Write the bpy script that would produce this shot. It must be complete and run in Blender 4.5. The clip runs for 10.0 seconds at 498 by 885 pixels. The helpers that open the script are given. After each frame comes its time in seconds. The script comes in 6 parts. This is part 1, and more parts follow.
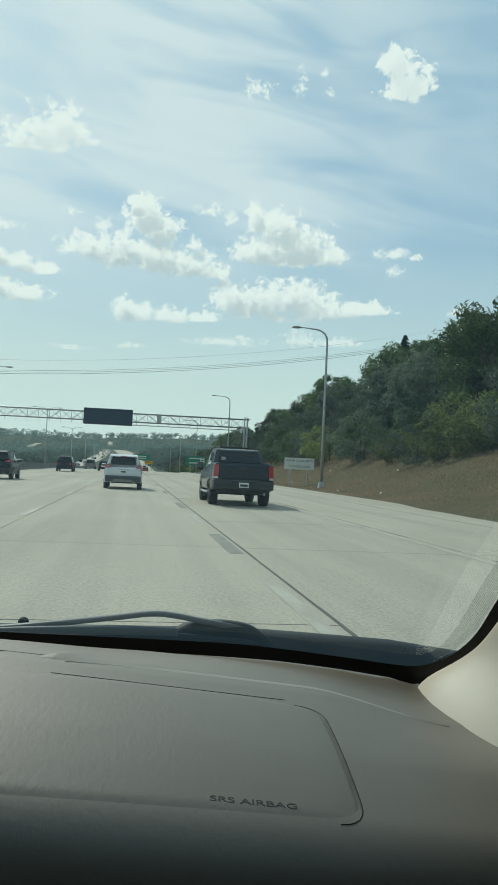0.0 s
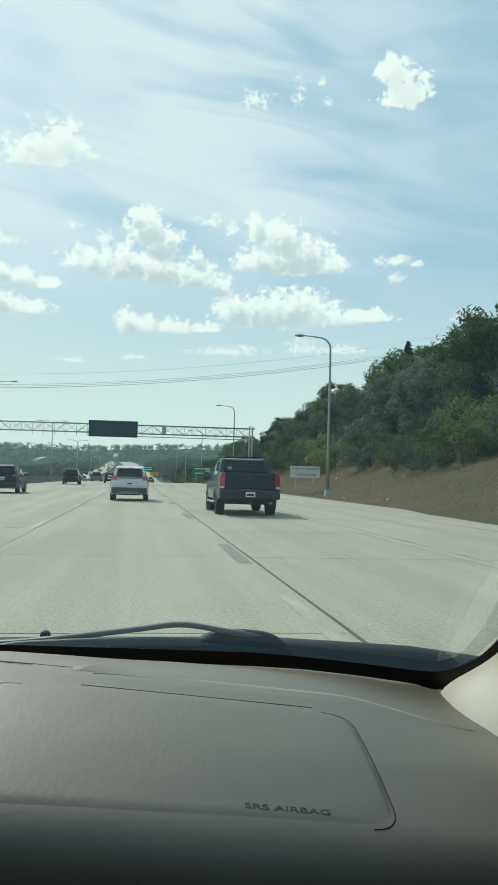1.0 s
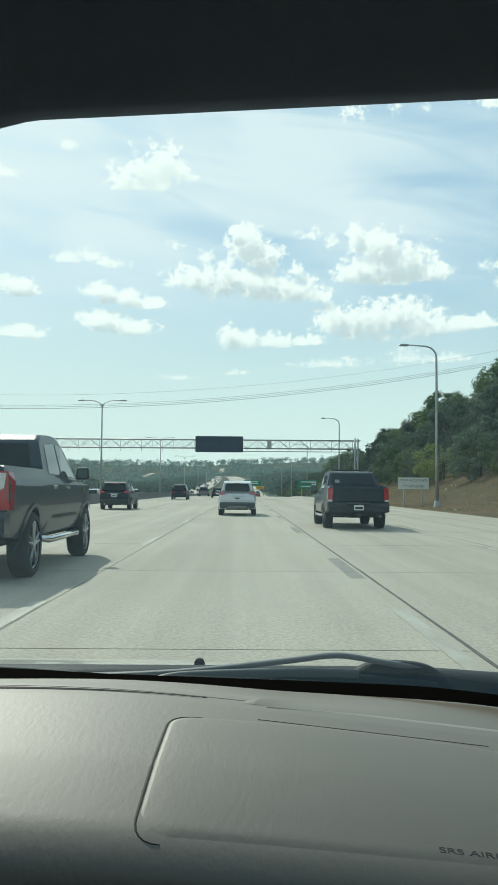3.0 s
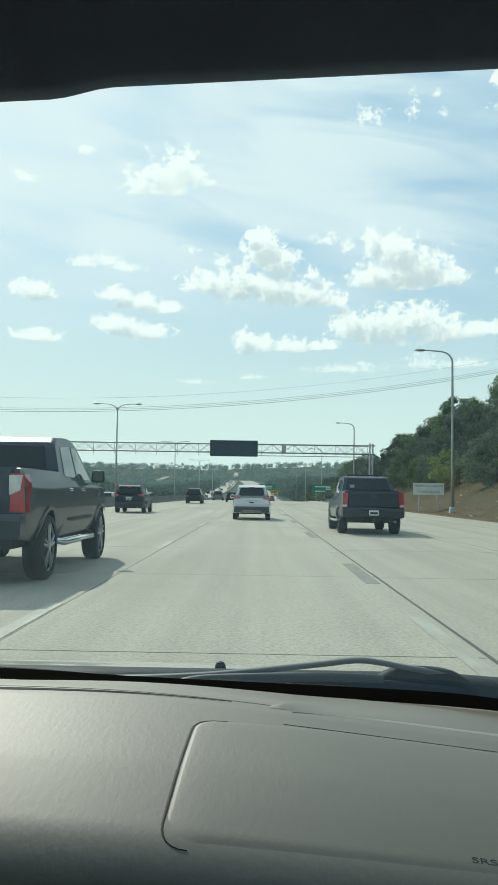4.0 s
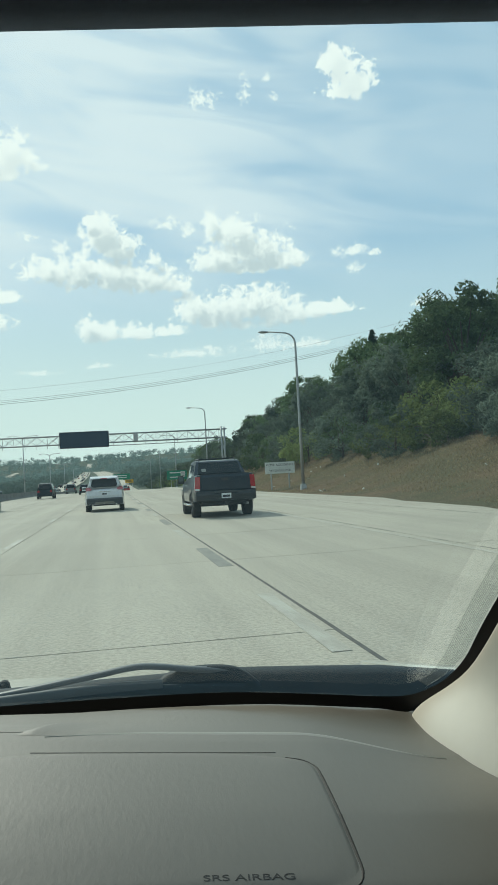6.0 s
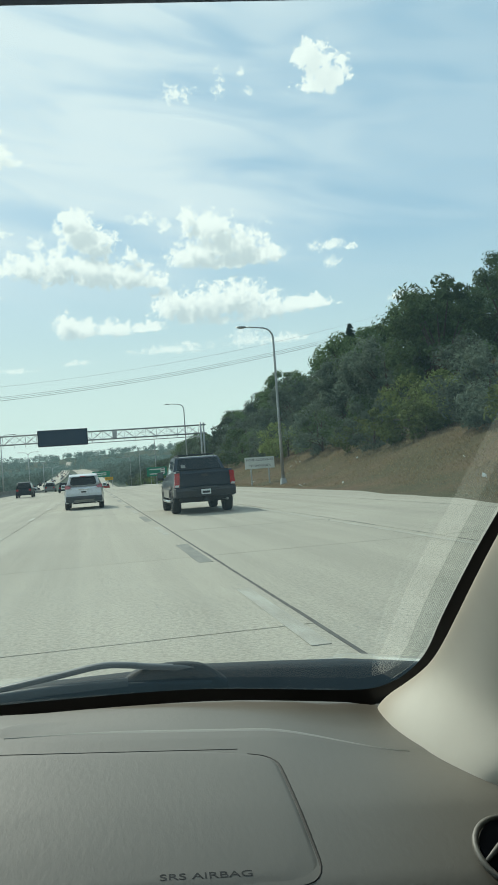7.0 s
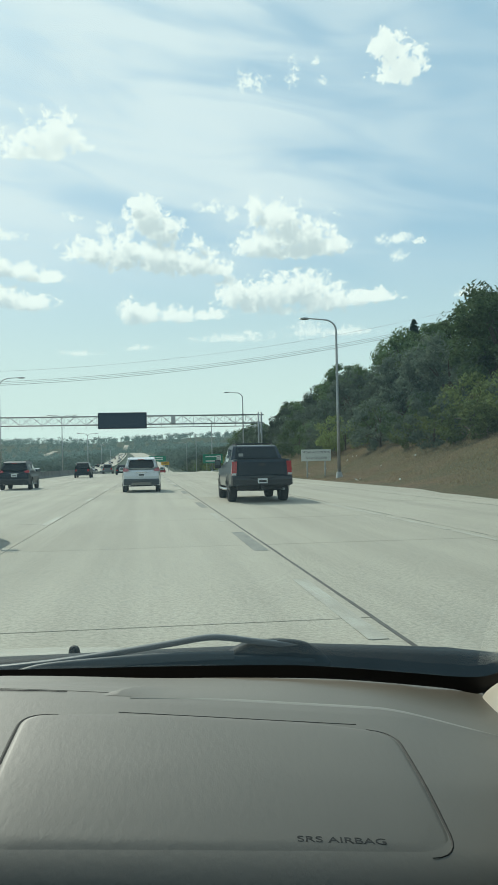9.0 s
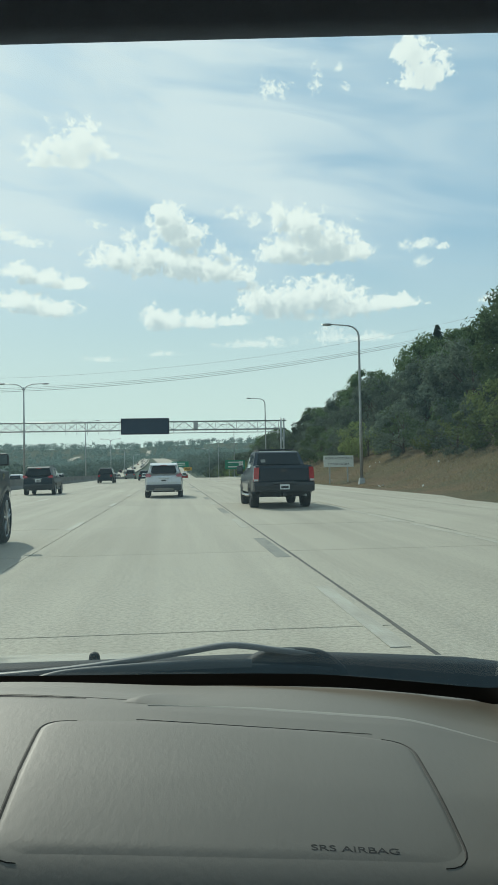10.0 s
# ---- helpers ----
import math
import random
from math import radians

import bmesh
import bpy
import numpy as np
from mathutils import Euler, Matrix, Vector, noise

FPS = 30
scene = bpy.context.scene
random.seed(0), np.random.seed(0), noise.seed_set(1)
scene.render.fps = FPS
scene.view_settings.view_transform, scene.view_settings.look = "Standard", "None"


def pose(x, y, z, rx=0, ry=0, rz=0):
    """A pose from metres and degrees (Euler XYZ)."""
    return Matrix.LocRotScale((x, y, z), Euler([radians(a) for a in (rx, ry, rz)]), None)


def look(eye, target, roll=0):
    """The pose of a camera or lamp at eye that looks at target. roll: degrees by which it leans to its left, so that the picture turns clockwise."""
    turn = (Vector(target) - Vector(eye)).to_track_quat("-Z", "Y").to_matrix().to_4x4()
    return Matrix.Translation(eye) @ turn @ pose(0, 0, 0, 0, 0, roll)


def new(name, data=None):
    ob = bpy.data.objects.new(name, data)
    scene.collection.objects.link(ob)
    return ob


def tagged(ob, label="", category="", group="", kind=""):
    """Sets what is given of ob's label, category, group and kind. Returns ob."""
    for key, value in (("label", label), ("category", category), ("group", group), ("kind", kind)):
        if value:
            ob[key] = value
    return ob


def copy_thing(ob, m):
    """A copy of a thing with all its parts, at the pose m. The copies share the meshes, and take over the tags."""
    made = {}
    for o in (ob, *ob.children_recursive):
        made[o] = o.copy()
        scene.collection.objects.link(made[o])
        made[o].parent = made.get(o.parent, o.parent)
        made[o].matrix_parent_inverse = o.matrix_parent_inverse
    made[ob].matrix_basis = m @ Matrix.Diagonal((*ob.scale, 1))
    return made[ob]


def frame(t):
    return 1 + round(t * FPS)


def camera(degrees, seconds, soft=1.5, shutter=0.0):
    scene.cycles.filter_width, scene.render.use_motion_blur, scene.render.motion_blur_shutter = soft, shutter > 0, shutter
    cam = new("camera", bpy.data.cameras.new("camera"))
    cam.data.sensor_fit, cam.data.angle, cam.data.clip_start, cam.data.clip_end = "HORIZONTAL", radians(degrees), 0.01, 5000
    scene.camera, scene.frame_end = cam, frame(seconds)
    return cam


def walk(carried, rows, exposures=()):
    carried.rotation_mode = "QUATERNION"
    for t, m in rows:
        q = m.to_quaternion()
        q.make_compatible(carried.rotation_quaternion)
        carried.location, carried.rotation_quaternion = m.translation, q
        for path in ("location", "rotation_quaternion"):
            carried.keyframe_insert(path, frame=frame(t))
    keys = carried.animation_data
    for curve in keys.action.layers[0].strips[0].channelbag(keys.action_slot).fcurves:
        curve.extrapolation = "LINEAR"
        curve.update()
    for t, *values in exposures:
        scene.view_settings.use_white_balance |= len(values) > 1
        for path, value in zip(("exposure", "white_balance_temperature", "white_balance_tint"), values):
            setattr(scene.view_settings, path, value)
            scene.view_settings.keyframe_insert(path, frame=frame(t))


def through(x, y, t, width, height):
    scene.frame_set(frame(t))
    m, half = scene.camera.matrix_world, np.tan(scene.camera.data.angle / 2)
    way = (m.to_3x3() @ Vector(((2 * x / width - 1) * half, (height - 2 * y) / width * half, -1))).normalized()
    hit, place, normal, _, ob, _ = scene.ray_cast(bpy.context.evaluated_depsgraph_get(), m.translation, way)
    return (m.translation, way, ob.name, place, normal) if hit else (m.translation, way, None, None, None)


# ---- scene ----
cam = camera(34.00, 10.0, 1.6)
PATH = [
    (0, (0.0565, -0.0052, 1.2188), (0.3374, 1.9739, 1.2844), 2.59),
    (0.5, (0.0577, -0.0026, 1.2181), (0.3651, 1.9724, 1.2874), 2.36),
    (1, (0.0382, -0.0142, 1.2198), (0.3058, 1.9659, 1.3075), 1.43),
    (1.5, (0.0170, -0.0254, 1.2231), (0.2320, 1.9598, 1.3351), -0.08),
    (2, (0.0275, -0.0212, 1.2198), (0.2177, 1.9666, 1.3302), -0.42),
    (2.5, (-0.0037, -0.0248, 1.2299), (0.1427, 1.9663, 1.3472), -0.27),
    (3, (-0.0253, -0.0243, 1.2435), (-0.0141, 1.9723, 1.3593), 0.42),
    (3.2, (-0.0387, -0.0172, 1.2376), (-0.0848, 1.9790, 1.3529), 0.65),
    (4.3, (-0.0366, -0.0131, 1.2449), (-0.0268, 1.9827, 1.3735), 1.24),
    (4.5, (0.0067, -0.0033, 1.2557), (0.1047, 1.9904, 1.3800), 0.53),
    (5, (0.0407, 0.0134, 1.2503), (0.3047, 1.9930, 1.3569), -1.13),
    (5.5, (0.0674, 0.0127, 1.2581), (0.3867, 1.9848, 1.3526), -2.55),
    (5.7, (0.0698, 0.0145, 1.2578), (0.3970, 1.9855, 1.3478), -2.88),
    (6.8, (0.0993, 0.0131, 1.2575), (0.4578, 1.9794, 1.3278), -4.02),
    (7, (0.0987, 0.0151, 1.2565), (0.4803, 1.9771, 1.3256), -4.12),
    (7.5, (0.1066, 0.0132, 1.2535), (0.5314, 1.9665, 1.3167), -4.74),
    (8, (0.1360, 0.0099, 1.2537), (0.6080, 1.9524, 1.3178), -5.10),
    (8.5, (0.0910, 0.0155, 1.2472), (0.5380, 1.9638, 1.3154), -3.11),
    (9, (0.0223, 0.0131, 1.2477), (0.2667, 1.9974, 1.3002), -1.14),
    (9.5, (-0.0045, 0.0017, 1.2474), (0.1053, 1.9980, 1.3010), 0.09),
    (10, (0.0268, 0.0034, 1.2522), (0.2169, 1.9932, 1.3200), -0.98),
]
walk(cam, [(t, look(eye, target, roll)) for t, eye, target, roll in PATH],
     [(t, stops, 6080, 0) for t, stops in ((0.0, -0.20), (0.6, -0.06), (1.2, -0.05), (2.0, -0.12), (3.0, 0.03), (4.5, 0.02), (5.0, -0.07), (5.5, -0.07), (7.0, -0.02), (8.3, 0.03), (9.0, -0.04), (9.5, -0.13), (10.0, -0.15))])


# ---- light ----
SUN_AZ, SUN_EL = -25.0, 38.0          # degrees right of the driving direction, and above the horizon
to_sun = Vector((math.sin(radians(SUN_AZ)) * math.cos(radians(SUN_EL)),
                 math.cos(radians(SUN_AZ)) * math.cos(radians(SUN_EL)), math.sin(radians(SUN_EL))))
sun_data = bpy.data.lights.new("sun", "SUN")
sun_data.energy, sun_data.angle, sun_data.color = 3.4, radians(0.53), (1.0, 0.92, 0.78)
sun = new("sun", sun_data)
sun.matrix_world = look(to_sun * 100, (0, 0, 0))


class Nodes:
    """Short hand for building node trees."""

    def __init__(self, tree):
        self.tree, self.nodes, self.links = tree, tree.nodes, tree.links

    def add(self, kind):
        return self.nodes.new("ShaderNode" + kind)

    def put(self, socket, value):
        if isinstance(value, bpy.types.NodeSocket):
            self.links.new(value, socket)
        elif value is not None:
            socket.default_value = value

    def math(self, op, a, b=None, c=None, clamp=False):
        node = self.add("Math")
        node.operation, node.use_clamp = op, clamp
        for socket, value in zip(node.inputs, (a, b, c)):
            self.put(socket, value)
        return node.outputs[0]

    def vec(self, op, a, b=None):
        node = self.add("VectorMath")
        node.operation = op
        self.put(node.inputs[0], a)
        self.put(node.inputs[1], b)
        return node.outputs["Value"] if op in ("LENGTH", "DOT_PRODUCT", "DISTANCE") else node.outputs[0]

    def noise(self, vector, scale, detail=4.0, rough=0.55, distort=0.0):
        node = self.add("TexNoise")
        self.put(node.inputs["Vector"], vector)
        for key, value in (("Scale", scale), ("Detail", detail), ("Roughness", rough), ("Distortion", distort)):
            node.inputs[key].default_value = value
        return node.outputs["Fac"]

    def step(self, value, low, high, to=(0.0, 1.0)):
        node = self.add("MapRange")
        node.interpolation_type = "SMOOTHSTEP"
        for socket, v in zip(node.inputs, (value, low, high, *to)):
            self.put(socket, v)
        return node.outputs[0]

    def mix(self, fac, a, b, blend="MIX"):
        node = self.add("Mix")
        node.data_type, node.blend_type = "RGBA", blend
        self.put(node.inputs[0], fac)
        self.put(node.inputs[6], (*a, 1.0) if isinstance(a, tuple) else a)
        self.put(node.inputs[7], (*b, 1.0) if isinstance(b, tuple) else b)
        return node.outputs[2]

    def join(self, x, y, z=0.0):
        node = self.add("CombineXYZ")
        for socket, v in zip(node.inputs, (x, y, z)):
            self.put(socket, v)
        return node.outputs[0]


# The clouds: azimuth and elevation of the middle, half width and half height, in degrees.
CUMULUS = [
    (-8.62, 21.1, 0.95, 0.75), (-7.3, 21.7, 1.3, 0.82), (-5.97, 22.2, 1.12, 0.92), (-4.82, 21.8, 0.6, 0.5), (-6.74, 20.9, 1.3, 0.55),
    (17.17, 27.13, 0.87, 0.87), (18.12, 26.23, 1.18, 0.92), (19.13, 25.64, 0.94, 0.66), (17.77, 25.26, 1.34, 0.53), (0.03, 17.22, 1.19, 0.92),
    (1.01, 16.3, 1.36, 0.93), (-0.76, 17.87, 0.59, 0.37), (-3.72, 14.7, 1.56, 0.67), (-1.39, 14.57, 1.97, 1.05), (0.98, 14.34, 2.19, 1.06),
    (3.36, 13.97, 1.80, 0.76), (4.8, 13.66, 1.12, 0.50), (3.58, 15.38, 0.48, 0.53), (7.85, 17.59, 0.56, 0.74), (9.53, 16.8, 1.53, 0.90),
    (10.63, 15.64, 2.40, 1.13), (8.2, 15.14, 1.81, 0.76), (12.61, 15, 1.67, 0.64), (10.4, 14.62, 2.40, 0.46), (6.53, 11.9, 1.40, 0.89),
    (8.21, 11.68, 1.80, 1.01), (10.54, 11.97, 2.00, 1.00), (12.6, 11.36, 2.38, 0.77), (15.3, 11.4, 2.16, 0.46), (-1.24, 10.76, 0.78, 0.73),
    (-0.02, 10.46, 1.38, 0.58), (2.11, 10.5, 1.19, 0.47), (4.3, 10.49, 1.12, 0.31), (-10.13, 13.69, 1.18, 0.48), (-8.59, 13.22, 1.42, 0.52),
    (-6.79, 12.92, 1.14, 0.37), (-10.14, 11.67, 1.47, 0.52), (-8.22, 11.18, 1.72, 0.56), (-15.77, 13.5, 1.44, 0.63), (-15.59, 10.59, 1.54, 0.43),
]
SHREDS = [
    (17.68, 15.15, 1.05, 0.41), (19, 14.91, 0.43, 0.22), (-4.05, 21.23, 0.86, 0.28), (6.07, 8.9, 2.2, 0.35), (11.28, 9.26, 1.19, 0.51),
    (13.74, 9.1, 1.81, 0.31), (9.71, 10.67, 2.99, 0.31), (-12.47, 15.71, 0.93, 0.43), (-10.92, 16, 0.95, 0.5), (-9.57, 15.51, 1.19, 0.33),
    (-16.71, 20.83, 0.82, 0.36), (30.86, 19.43, 1.11, 0.58), (32.02, 16.45, 1.23, 0.7),
]
WISPS = [
    (7.62, 25.44, 1.06, 0.68), (10.68, 25.77, 0.41, 0.74), (12.69, 25.27, 0.4, 0.3), (12.33, 26.47, 0.32, 0.27), (4.63, 17.7, 0.97, 0.44),
    (6.03, 17.24, 0.48, 0.52), (-4.55, 7.84, 1.46, 0.19), (-0.48, 8.24, 1.18, 0.2), (22.43, 11.29, 1.05, 0.34), (17.73, 13.98, 0.55, 0.38),
    (-2.74, 16.22, 0.7, 0.44), (-12.72, 22.81, 0.87, 0.4), (-5.05, 16.87, 0.62, 0.37),
]


def cloud_group(name, lists):
    """Node group: a point in azimuth and elevation to how deep it lies inside a cloud (0 outside, 1 in the middle)."""
    tree = bpy.data.node_groups.new(name, "ShaderNodeTree")
    tree.interface.new_socket("Point", in_out="INPUT", socket_type="NodeSocketVector")
    tree.interface.new_socket("Depth", in_out="OUTPUT", socket_type="NodeSocketFloat")
    n = Nodes(tree)
    source, sink = tree.nodes.new("NodeGroupInput"), tree.nodes.new("NodeGroupOutput")
    p = source.outputs[0]
    deep = None
    for group, weak in lists:
        for az, el, ra, re in group:
            # the base is flatter than the top
            q = n.vec("MULTIPLY", n.vec("SUBTRACT", p, (az, el - re * 0.3, 0)), (0.66 / ra, 0.66 / (re * 1.25), 0))
            up = n.vec("DOT_PRODUCT", q, (0, 1, 0))
            both = n.join(n.vec("DOT_PRODUCT", q, (1, 0, 0)), n.math("MAXIMUM", up, n.math("MULTIPLY", up, -1.9)))
            d = n.math("SUBTRACT", 1.0 - weak, n.vec("LENGTH", both))
            deep = d if deep is None else n.math("SMOOTH_MAX", deep, d, 0.18)
    n.links.new(deep, sink.inputs[0])
    return tree


def sky():
    world = bpy.data.worlds.new("sky")
    scene.world = world
    world.use_nodes = True
    n = Nodes(world.node_tree)
    background = n.nodes["Background"]
    air = n.add("TexSky")
    air.sky_type, air.sun_disc = "NISHITA", False
    air.sun_elevation, air.sun_rotation = radians(SUN_EL), radians(SUN_AZ)
    air.air_density, air.dust_density, air.ozone_density = 1.0, 2.0, 1.0
    way = n.add("TexCoord").outputs["Generated"]
    part = n.add("SeparateXYZ")
    n.put(part.inputs[0], way)
    x, y, z = part.outputs
    az = n.math("MULTIPLY", n.math("ARCTAN2", x, y), 57.2958)
    el = n.math("MULTIPLY", n.math("ARCSINE", z), 57.2958)
    point = n.join(az, el)
    thick, thin = cloud_group("cloud_depth", ((CUMULUS, 0.0),)), cloud_group("shred_depth", ((SHREDS, 0.0), (WISPS, 0.10)))

    def depth(p, group=thick):
        node = n.add("Group")
        node.node_tree = group
        n.put(node.inputs[0], p)
        return node.outputs[0]

    # billows: the outline is pushed about by noise at three sizes
    wide = n.math("SUBTRACT", n.noise(point, 0.42, 2.0, 0.5), 0.5)
    fine = n.math("SUBTRACT", n.noise(point, 1.25, 7.0, 0.62, 0.4), 0.5)
    curl = n.math("SUBTRACT", n.noise(point, 3.6, 5.0, 0.65, 0.8), 0.5)
    bump = n.math("MULTIPLY_ADD", curl, 0.9, n.math("MULTIPLY_ADD", wide, 0.6, n.math("MULTIPLY", fine, 2.0)))
    # the high ones are torn
    here = n.math("ADD", depth(point), n.math("MULTIPLY", bump, n.step(el, 19.0, 22.0, (1.0, 1.35))))
    low = n.step(el, 5.0, 13.0, (0.55, 0.97))
    cover = n.math("MULTIPLY", n.step(here, 0.04, 0.50), low)
    # shreds and wisps: torn and half see-through
    torn = n.math("MULTIPLY_ADD", curl, 2.2, n.math("MULTIPLY", fine, 2.4))
    ragged = n.step(n.math("ADD", depth(point, thin), torn), 0.05, 0.95)
    cover = n.math("MAXIMUM", cover, n.math("MULTIPLY", n.math("MULTIPLY", ragged, low), 0.9))
    # lit from the upper left, shaded underneath
    toward = n.vec("ADD", point, (-0.35, 0.75, 0))
    fine_up = n.math("SUBTRACT", n.noise(toward, 1.25, 5.0, 0.6, 0.4), 0.5)
    above = n.math("MULTIPLY_ADD", curl, 0.7, n.math("ADD", depth(toward), n.math("MULTIPLY", fine_up, 1.2)))
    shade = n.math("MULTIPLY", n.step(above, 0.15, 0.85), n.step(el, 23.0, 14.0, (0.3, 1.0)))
    cloud = n.mix(shade, (1.04, 1.04, 0.985), (0.64, 0.70, 0.71))

    # blue air, thinning to a pale haze near the horizon
    blue = n.mix(1.0, air.outputs[0], (0.105, 0.105, 0.105), "MULTIPLY")
    blue = n.mix(0.8, blue, (0.42, 0.605, 0.755))
    haze = n.step(el, 18.0, 1.5)
    base = n.mix(haze, blue, (0.775, 0.875, 0.820))
    # brighter towards the sun
    near = n.vec("DOT_PRODUCT", way, tuple(to_sun))
    base = n.mix(n.math("MULTIPLY", n.step(near, 0.80, 1.0), 0.30), base, (0.92, 0.96, 0.94))
    # thin high cloud in long streaks
    tilted = n.math("MULTIPLY_ADD", az, 0.16, el)
    drift = n.join(n.math("MULTIPLY", az, 0.020), n.math("MULTIPLY", tilted, 0.105))
    streak = n.noise(drift, 3.2, 7.0, 0.56, 0.9)
    patch = n.noise(n.join(n.math("MULTIPLY", az, 0.030), n.math("MULTIPLY", tilted, 0.085)), 1.6, 3.0, 0.5, 0.6)
    film = n.step(n.math("MULTIPLY_ADD", patch, 0.5, n.math("MULTIPLY", streak, 0.5)), 0.36, 0.58)
    high = n.step(el, 9.0, 19.0)
    fade = n.step(az, 27.0, 6.0, (0.30, 1.0))
    veil = n.math("MULTIPLY", n.math("MULTIPLY", film, high), n.math("MULTIPLY", fade, 0.88))
    base = n.mix(veil, base, (0.86, 0.905, 0.92))
    n.links.new(n.mix(cover, base, cloud), background.inputs[0])
    background.inputs[1].default_value = 1.0


sky()

# ---- materials ----
MATS = {}


def material(name, color, rough=0.6, metal=0.0, second=None, grain=0.0, spread=0.5, bump=0.0, bump_scale=60.0,
             clear=0.0, per_piece=0.0, per_island=0.0, through=0.0, stretch=None, spec=0.5, stain=0.0, stain_scale=0.5):
    """A surface with a base colour, mixed with a second by noise at one size, stained at another, with fine relief."""
    if name in MATS:
        return MATS[name]
    mat = bpy.data.materials.new(name)
    mat.use_nodes = True
    n = Nodes(mat.node_tree)
    out, bsdf = n.nodes["Material Output"], n.nodes["Principled BSDF"]
    where = n.add("TexCoord").outputs["Object"]
    if stretch:
        where = n.vec("MULTIPLY", where, stretch)
    col = n.mix(0.0, color, color)
    if second:
        col = n.mix(n.step(n.noise(where, grain or 8.0, 5.0, 0.6), 0.5 - spread / 2, 0.5 + spread / 2), color, second)
    if stain:
        dirt = n.step(n.noise(where, stain_scale, 4.0, 0.6, 0.6), 0.42, 0.72, (1.0, 1.0 - stain))
        col = n.mix(1.0, col, n.join(dirt, dirt, dirt), "MULTIPLY")
    for amount, pick in ((per_piece, n.add("ObjectInfo").outputs["Random"]), (per_island, n.add("NewGeometry").outputs["Random Per Island"])):
        if not amount:
            continue
        tone = n.step(pick, 0.0, 1.0, (1.0 - amount, 1.0 + amount))
        col = n.mix(1.0, col, n.join(tone, tone, tone), "MULTIPLY")
    n.put(bsdf.inputs["Base Color"], col)
    bsdf.inputs["Roughness"].default_value = rough
    bsdf.inputs["Metallic"].default_value = metal
    bsdf.inputs["Coat Weight"].default_value = clear
    bsdf.inputs["Specular IOR Level"].default_value = spec
    if bump:
        relief = n.add("Bump")
        relief.inputs["Strength"].default_value = bump
        relief.inputs["Distance"].default_value = 0.02
        n.put(relief.inputs["Height"], n.noise(where, bump_scale, 6.0, 0.6))
        n.links.new(relief.outputs[0], bsdf.inputs["Normal"])
    if through:
        leaf = n.add("BsdfTranslucent")
        n.put(leaf.inputs[0], col)
        both = n.add("MixShader")
        both.inputs[0].default_value = through
        n.links.new(bsdf.outputs[0], both.inputs[1])
        n.links.new(leaf.outputs[0], both.inputs[2])
        n.links.new(both.outputs[0], out.inputs[0])
    MATS[name] = mat
    return mat


def pane_material(name, tint, reflect=0.06, film=0.0):
    """Thin window glass: clear with a mirror on top and a dusty film."""
    mat = bpy.data.materials.new(name)
    mat.use_nodes = True
    n = Nodes(mat.node_tree)
    clear, gloss, both = n.add("BsdfTransparent"), n.add("BsdfGlossy"), n.add("MixShader")
    clear.inputs[0].default_value = (*tint, 1)
    gloss.inputs["Roughness"].default_value = 0.02
    fresnel = n.add("Fresnel")
    fresnel.inputs[0].default_value = 1.45
    n.put(both.inputs[0], n.math("MULTIPLY", fresnel.outputs[0], reflect))
    n.links.new(clear.outputs[0], both.inputs[1])
    n.links.new(gloss.outputs[0], both.inputs[2])
    # the film's blue tint puts a hazy veil over dark things behind it
    scatter, dusty = n.add("BsdfTranslucent"), n.add("MixShader")
    scatter.inputs[0].default_value = (0.50, 0.82, 1.0, 1)
    where = n.add("TexCoord").outputs["Object"]
    broad = n.step(n.noise(where, 5.0, 5.0, 0.6), 0.3, 0.7, (film * 0.75, film * 1.25))
    # specks of dust gather towards the foot of the glass
    at = n.add("SeparateXYZ")
    n.put(at.inputs[0], where)
    specks = n.math("MULTIPLY", n.step(n.noise(where, 170.0, 3.0, 0.6), 0.50, 0.72), n.math("MULTIPLY", n.step(at.outputs[1], 0.62, 0.80), n.step(at.outputs[1], 0.90, 0.86)))
    n.put(dusty.inputs[0], n.math("MULTIPLY_ADD", specks, film * 2.2, broad))
    n.links.new(both.outputs[0], dusty.inputs[1])
    n.links.new(scatter.outputs[0], dusty.inputs[2])
    n.links.new(dusty.outputs[0], n.nodes["Material Output"].inputs[0])
    return mat


